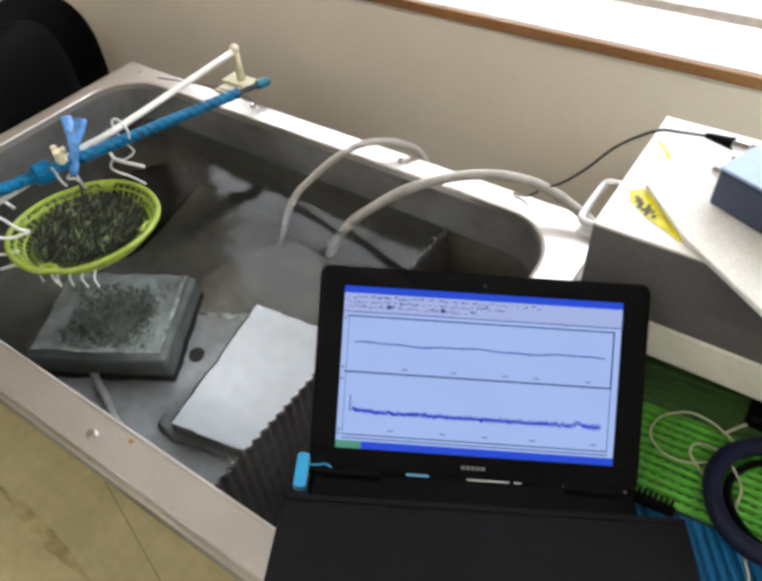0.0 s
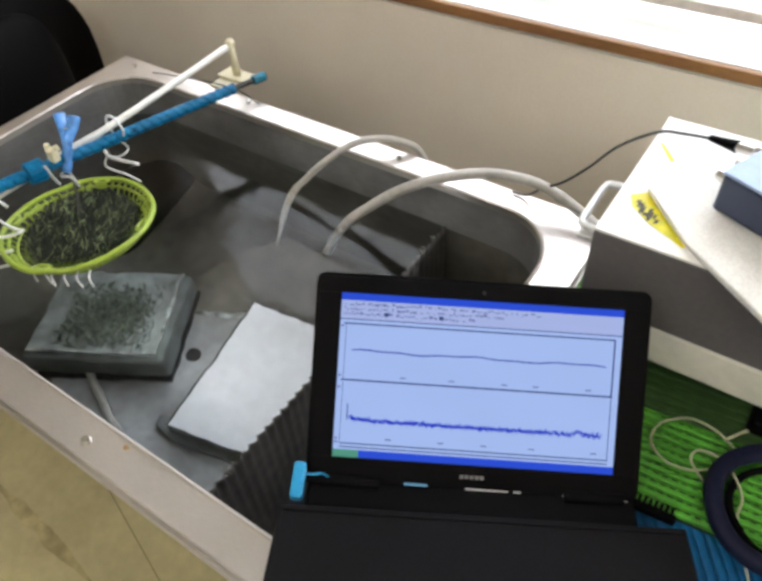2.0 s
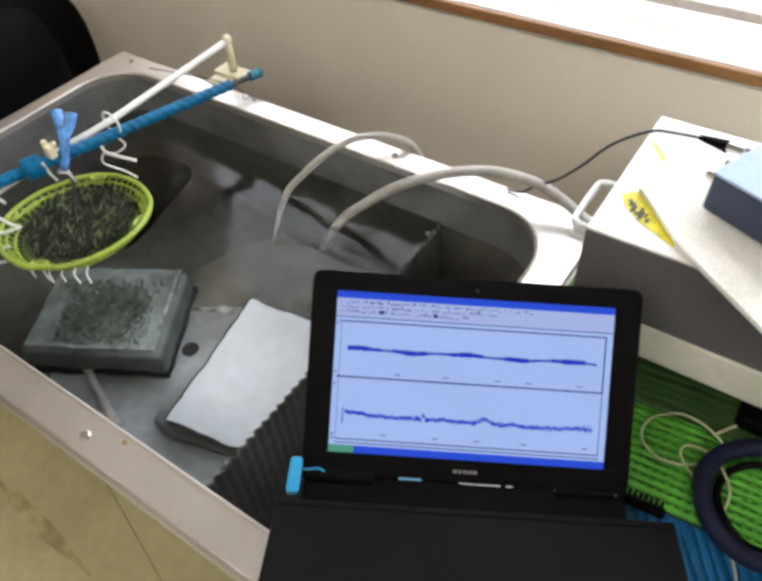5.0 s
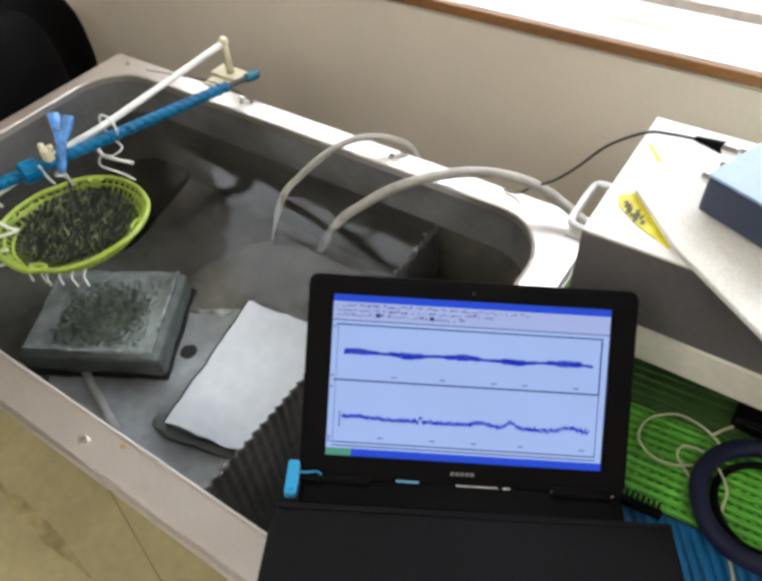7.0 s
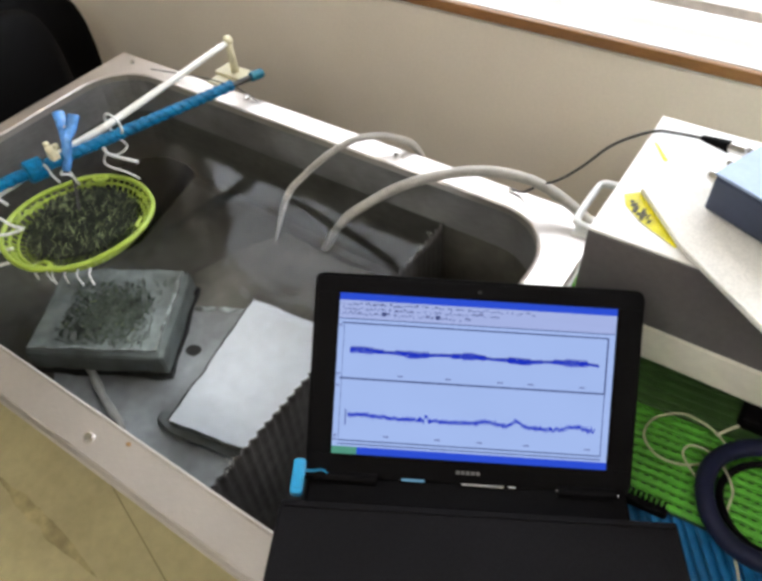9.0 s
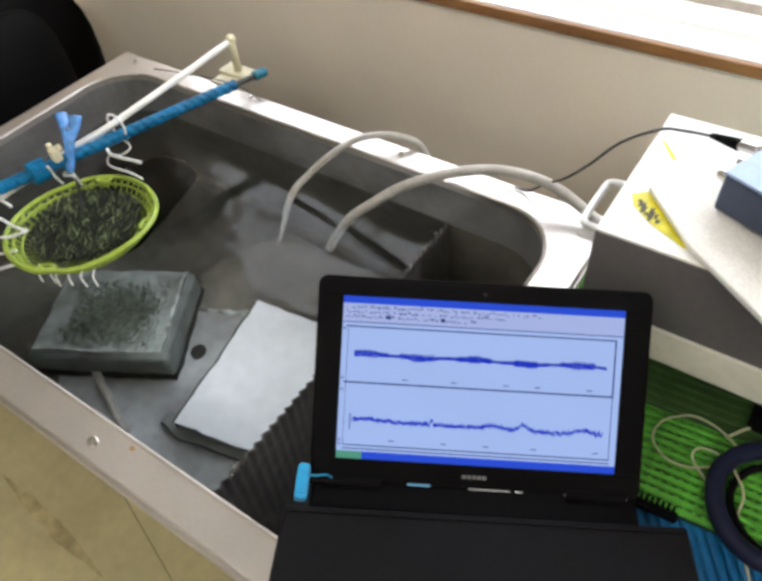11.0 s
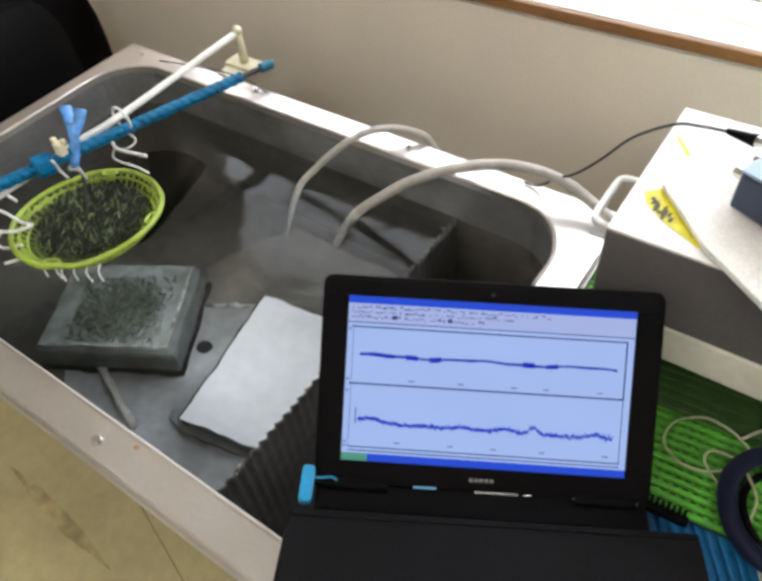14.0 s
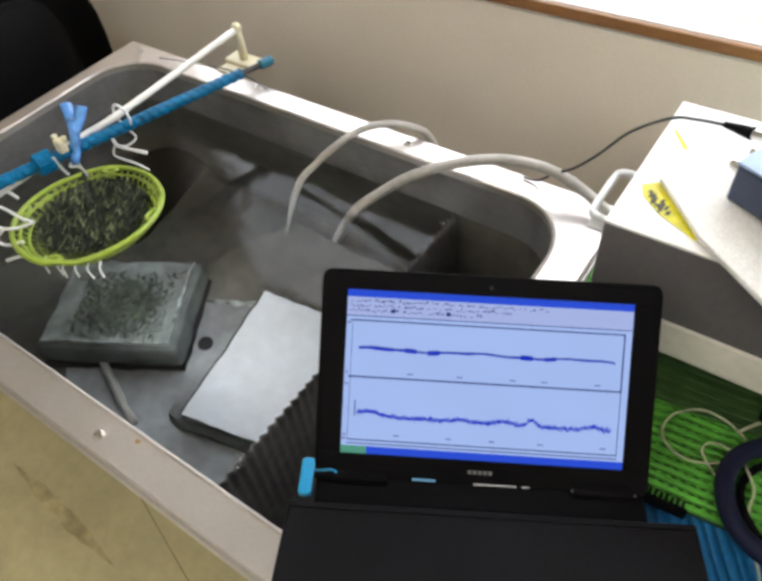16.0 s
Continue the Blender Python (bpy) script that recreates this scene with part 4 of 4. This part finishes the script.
# ---- table at the tank's end, mats, case ----
def table_and_mats():
    tz = -0.034
    t = thing("side_table", "dark table standing at the end of the tank", "table")
    part("top", slab(1.105, -0.98, tz - 0.03, 2.3, 0.2, tz, 0.003), TABLE, t)
    for x, y in ((1.16, -0.94), (2.25, -0.94), (1.16, 0.15), (2.25, 0.15)):
        part("leg", slab(x - 0.02, y - 0.02, FZ, x + 0.02, y + 0.02, tz - 0.03, 0.003), TABLE, t)
    b = thing("blue_mat", "blue ribbed plastic sheet under the laptop", "mat",
              Matrix.Translation((1.30, -0.409, tz)) @ Matrix.Rotation(radians(32.5), 4, "Z"))
    part("sheet", slab(-0.10, -0.62, 0, 0.46, 0.16, 0.008, 0.001), BLUE_MAT, b)
    proto = None
    for i in range(48):
        if proto is None:
            proto = ob = part("rib", slab(0, -0.62, 0.008, 0.0068, 0.159, 0.0142, 0.002), BLUE_MAT, b)
        else:
            ob = new("rib", proto.data)
            ob.parent = b
        ob.location = (-0.098 + i * 0.0115, 0, 0)
    swing = Matrix.Translation((1.282, -0.401, 0)) @ Matrix.Rotation(radians(4.5), 4, "Z") @ Matrix.Translation((-1.282, 0.401, 0))
    g = thing("green_mat", "bright green ribbed plastic mat with dark slots", "mat", swing)
    part("sheet", slab(1.12, -0.402, -0.0196, 1.95, 0.06, -0.0155, 0.001), GREEN_SLOT, g)
    proto = None
    y = -0.4015
    while y < 0.05:
        if proto is None:
            proto = ob = part("rib", slab(0, 0, 0, 0.83, 0.0071, 0.0065, 0.002), GREEN_MAT, g)
        else:
            ob = new("rib", proto.data)
            ob.parent = g
        ob.location = (1.12, y, -0.0155)
        y += 0.0110
    bm = bmesh.new()
    x = 1.125
    while x < 1.94:
        slab(x, -0.400, -0.0155, x + 0.0040, 0.055, -0.0128, bm=bm)
        x += 0.0105
    part("cross_rib_grid", bm, GREEN_MAT, g)["kind"] = "stuff"
    # darker ribbed sheet; its green also holds the shade under the shelf
    d = thing("shelf_shade_mat", "dark green ribbed sheet, darkened for the shade under the shelf", "mat", swing)
    part("sheet", slab(1.15, -0.281, -0.0088, 1.94, -0.09, -0.0066, 0.0008), MAT_SHADE, d)
    proto = None
    for i in range(14):
        if proto is None:
            proto = ob = part("rib", slab(0, 0, 0, 0.78, 0.007, 0.003, 0.001), MAT_SHADE, d)
        else:
            ob = new("rib", proto.data)
            ob.parent = d
        ob.location = (1.155, -0.278 + i * 0.0128, -0.0066)
    e = thing("black_strip", "black toothed plastic strip beside the mats", "strip", swing)
    part("bar", slab(1.255, -0.411, -0.0195, 1.322, -0.4025, -0.0075, 0.002), BLACK, e)
    for i in range(11):
        part("tooth", slab(1.257 + i * 0.0058, -0.403, -0.0088, 1.260 + i * 0.0058, -0.396, -0.0065), BLACK, e)

    s = thing("white_shelf", "low white board shelf over the green mat", "shelf")
    part("board", slab(1.137, -0.264, 0.048, 1.75, -0.02, 0.106, 0.006), BOARD, s)
    # full-depth ends and back panel are unseen, added to darken the space below
    for x in (1.142, 1.70):
        part("support", slab(x, -0.255, -0.009, x + 0.02, -0.03, 0.048), BOARD, s)
    part("back", slab(1.163, -0.045, -0.009, 1.699, -0.030, 0.048), BOARD, s)

    c = thing("white_case", "steel instrument case with white top and grey front", "instrument case")
    # top and back white, front and sides dark grey
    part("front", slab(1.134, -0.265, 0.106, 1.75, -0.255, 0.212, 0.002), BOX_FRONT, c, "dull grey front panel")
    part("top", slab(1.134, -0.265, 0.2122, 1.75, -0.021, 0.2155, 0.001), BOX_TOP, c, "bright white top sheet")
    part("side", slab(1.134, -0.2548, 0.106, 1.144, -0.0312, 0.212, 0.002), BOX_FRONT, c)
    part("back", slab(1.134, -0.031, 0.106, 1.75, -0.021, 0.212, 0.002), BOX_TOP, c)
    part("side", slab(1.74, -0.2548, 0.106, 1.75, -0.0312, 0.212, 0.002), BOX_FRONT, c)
    h = part("handle", tube([(1.138, -0.132, 0.176), (1.120, -0.131, 0.174), (1.108, -0.132, 0.172), (1.104, -0.142, 0.17), (1.104, -0.20, 0.17), (1.108, -0.212, 0.17), (1.12, -0.215, 0.17), (1.138, -0.216, 0.17)],
                            0.0048, 10, 5), WHITE, c, "white bow handle", smooth=True)
    part("handle_plate", slab(1.106, -0.226, 0.160, 1.134, -0.205, 0.164, 0.001), WHITE, c)
    part("tape_label", prism([(1.147, -0.194), (1.163, -0.179), (1.228, -0.244), (1.221, -0.250), (1.180, -0.231), (1.155, -0.211)], 0.2157, 0.2163), TAPE, c, "yellow tape label with illegible print")
    bm = bmesh.new()
    for i in range(11):
        x, y = 1.158 + 0.0026 * i + random.uniform(-0.002, 0.002), -0.202 - 0.0024 * i + random.uniform(-0.005, 0.006)
        w, h = random.uniform(0.0014, 0.003), random.uniform(0.003, 0.007)
        prism([(x - w, y - h), (x + w, y - h * 0.6), (x + w, y + h), (x - w, y + h * 0.6)], 0.2164, 0.2166 + i * 0.00003, bm=bm)
    part("print_bars", bm, INK, c)
    part("tape_label", prism([(1.143, -0.082), (1.148, -0.084), (1.169, -0.110), (1.165, -0.113)], 0.2157, 0.2163), TAPE, c, "thin yellow tape strip")

    d = thing("beige_board", "speckled beige board lying askew on the white case", "board")
    part("plate", prism([(1.160, -0.182), (1.225, -0.252), (1.330, -0.328), (1.60, -0.30), (1.62, -0.12), (1.30, -0.10)], 0.2168, 0.2245, 0.002), STONE, d)

    p = thing("power_supply", "slate blue metal box with pale top on the beige board", "power supply",
              Matrix.Translation((1.228, -0.190, 0.2246)) @ Matrix.Rotation(radians(-22), 4, "Z"))
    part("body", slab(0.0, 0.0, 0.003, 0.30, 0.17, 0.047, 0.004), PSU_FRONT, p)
    # top coloured far paler than the body
    part("top_face", slab(-0.001, -0.001, 0.0472, 0.301, 0.171, 0.0505, 0.0015), PSU_TOP, p, "top of the box in a far paler blue")
    for y in (0.02, 0.05, 0.085):
        part("connector", tube([(-0.015, y, 0.030), (-0.008, y, 0.030), (0.002, y, 0.030)], lambda u: 0.007 if u > 0.3 else 0.0055, 12, straight=True), STEEL_BRIGHT, p)
    for x, y in ((0.02, 0.02), (0.28, 0.02), (0.02, 0.15), (0.28, 0.15)):
        part("foot", cyl(x, y, 0, 0.003, 0.006, 10), BLACK, p)
    q = thing("signal_cable", "thin dark cable with a black plug", "cable")
    part("lead", tube([(0.93, -0.004, 0.003), (0.955, -0.006, 0.008), (0.985, -0.014, 0.04), (1.016, -0.026, 0.07), (1.045, -0.016, 0.1), (1.08, -0.018, 0.15),
                       (1.1334, -0.067, 0.2186), (1.160, -0.060, 0.2215), (1.197, -0.083, 0.24)], 0.002, 8, 8), CABLE, q, smooth=True)
    part("plug", tube([(1.193, -0.081, 0.239), (1.225, -0.092, 0.244)], lambda u: 0.0035 + 0.004 * u, 12, straight=True), BLACK, q)
    part("plug_tip", tube([(1.225, -0.092, 0.244), (1.243, -0.098, 0.247)], 0.006, 12, straight=True), STEEL_BRIGHT, q)


table_and_mats()


def cables():
    z = -0.004
    a = thing("navy_cable_coil", "thick navy cable coiled on the green mat", "cable")
    c = Vector((1.412, -0.345, z))
    def turn(r, lift, start, count):
        return [(c.x + r * math.cos(radians(start + i * 15.5)), c.y + r * math.sin(radians(start + i * 15.5)), z + lift + 0.002 * math.sin(i)) for i in range(count)]
    part("cable", tube(turn(0.070, 0.010, 330, 24) + [(c.x + 0.09, c.y - 0.03, z + 0.012), (c.x + 0.16, c.y - 0.02, z + 0.008), (c.x + 0.3, c.y + 0.03, z + 0.008)], 0.0102, 12, 4), COIL, a, smooth=True)
    part("inner_cable", tube(turn(0.052, 0.002, 90, 24), 0.0042, 10, 4), BLACK, a, "thin black lead inside the coil", smooth=True)
    b = thing("thin_wire", "thin cream wire looped on the green mat", "wire")
    part("wire", tube([(1.362, -0.302, z + 0.004), (1.34, -0.284, z + 0.003), (1.318, -0.276, z + 0.003), (1.294, -0.277, z + 0.002), (1.270, -0.300, z + 0.002), (1.268, -0.329, z + 0.002),
                       (1.290, -0.346, z + 0.002), (1.319, -0.342, z + 0.003), (1.345, -0.320, z + 0.004), (1.335, -0.312, z + 0.005), (1.316, -0.316, z + 0.005), (1.314, -0.332, z + 0.004),
                       (1.336, -0.353, z + 0.004)], 0.0015, 8, 8), WIRE, b, smooth=True)
    d = thing("thin_wire", "thin cream wire running under the navy cable", "wire")
    part("wire", tube([(1.338, -0.286, z + 0.004), (1.355, -0.262, z + 0.005), (1.373, -0.247, z + 0.005), (1.42, -0.22, z + 0.004)], 0.002, 8, 6), WIRE, d, smooth=True)
    e = thing("thin_wire", "thin cream wire hanging over the blue sheet", "wire")
    part("wire", tube([(1.352, -0.318, z + 0.005), (1.372, -0.345, z + 0.004), (1.374, -0.372, z + 0.003), (1.384, -0.4, z + 0.002), (1.404, -0.44, z + 0.001), (1.42, -0.5, z)], 0.0014, 8, 6), WIRE, e, smooth=True)
    f = thing("black_adapter", "black plug adapter lying on the green mat", "adapter")
    part("body", slab(1.352, -0.262, -0.0035, 1.41, -0.222, 0.018, 0.006), BLACK, f)
    part("lead", tube([(1.405, -0.25, 0.004), (1.44, -0.25, 0.002), (1.52, -0.23, 0.002), (1.60, -0.24, 0.002)], 0.004, 8, 6), BLACK, f)


cables()


# ---- chairs behind the tank ----
def chairs():
    def chair(m, first):
        t = thing("office_chair", "black upholstered office chair behind the tank", "chair", m, group="chairs behind the tank")
        bm = bmesh.new()
        bmesh.ops.create_uvsphere(bm, u_segments=32, v_segments=20, radius=1.0)
        for v in bm.verts:
            x, y, z = v.co
            p = 0.72
            v.co = Vector((math.copysign(abs(x) ** 0.9, x) * 0.06 - 0.05 * y * y, math.copysign(abs(y) ** p, y) * 0.23, math.copysign(abs(z) ** p, z) * 0.24 + 0.635))
        part("backrest", bm, BLACK_FABRIC, t, smooth=True)
        part("seat", slab(0.02, -0.23, 0.40, 0.46, 0.23, 0.48, 0.035, 4), BLACK_FABRIC, t, smooth=True)
        part("back_stem", tube([(0.2, 0, 0.41), (0.06, 0, 0.41), (-0.02, 0, 0.47), (-0.03, 0, 0.62)], 0.02, 10, 6), BLACK_FABRIC, t, smooth=True)
        part("column", cyl(0.24, 0, 0.06, 0.40, 0.025, 16), STEEL_BRIGHT, t)
        for k in range(5):
            a = 2 * math.pi * k / 5
            part("base_leg", tube([(0.24, 0, 0.09), (0.24 + 0.28 * math.cos(a), 0.28 * math.sin(a), 0.055)], lambda u: 0.022 - 0.008 * u, 8, straight=True), BLACK, t)
            g = bmesh.new()
            bmesh.ops.create_uvsphere(g, u_segments=12, v_segments=8, radius=0.026, matrix=Matrix.Translation((0.24 + 0.28 * math.cos(a), 0.28 * math.sin(a), 0.026)))
            part("castor", g, BLACK, t, smooth=True)
        return t
    chair(Matrix.Translation((-0.268, -0.172, FZ)) @ Matrix.Rotation(radians(12), 4, "Z"), True)
    chair(Matrix.Translation((-0.392, -0.052, FZ)) @ Matrix.Rotation(radians(200), 4, "Z"), False)


chairs()


# ---- what moves ----
def motions():
    # water: the rippled surface sways a little
    rows = []
    for i in range(33):
        t = i * 0.5
        rows.append((t, pose(0.0016 * math.sin(t * 5.1), 0.016 * math.sin(t * 1.3) + 0.008 * math.sin(t * 3.1 + 1), ZW + 0.0006 * math.sin(t * 4.3))))
    walk(WATER_SHEET, rows)
    # upper trace: thin, then a thick band, then thin again
    spread = ((0, 0.00002), (3.1, 0.00002), (3.2, 0.00026), (6.0, 0.00036), (8.0, 0.0005), (13.1, 0.00048), (13.2, 0.0003), (16.0, 0.00026))
    for ob, k, packet, burst in TOP_LINES:
        walk(ob, [(t, pose(0, s * k * (packet if 3.15 < t < 13.15 else burst) + (0.0 if t < 3.15 else -0.001), 0)) for t, s in spread])
    for ob, a, b, c, d in PIECES:
        walk(ob, [(0, pose(0, a, 0)), (3.1, pose(0, a, 0)), (3.2, pose(0, b, 0)), (3.8, pose(0, b, 0)), (7.4, pose(0, c, 0)), (13.1, pose(0, c, 0)), (13.2, pose(0, d, 0)), (16.0, pose(0, d, 0))])


motions()
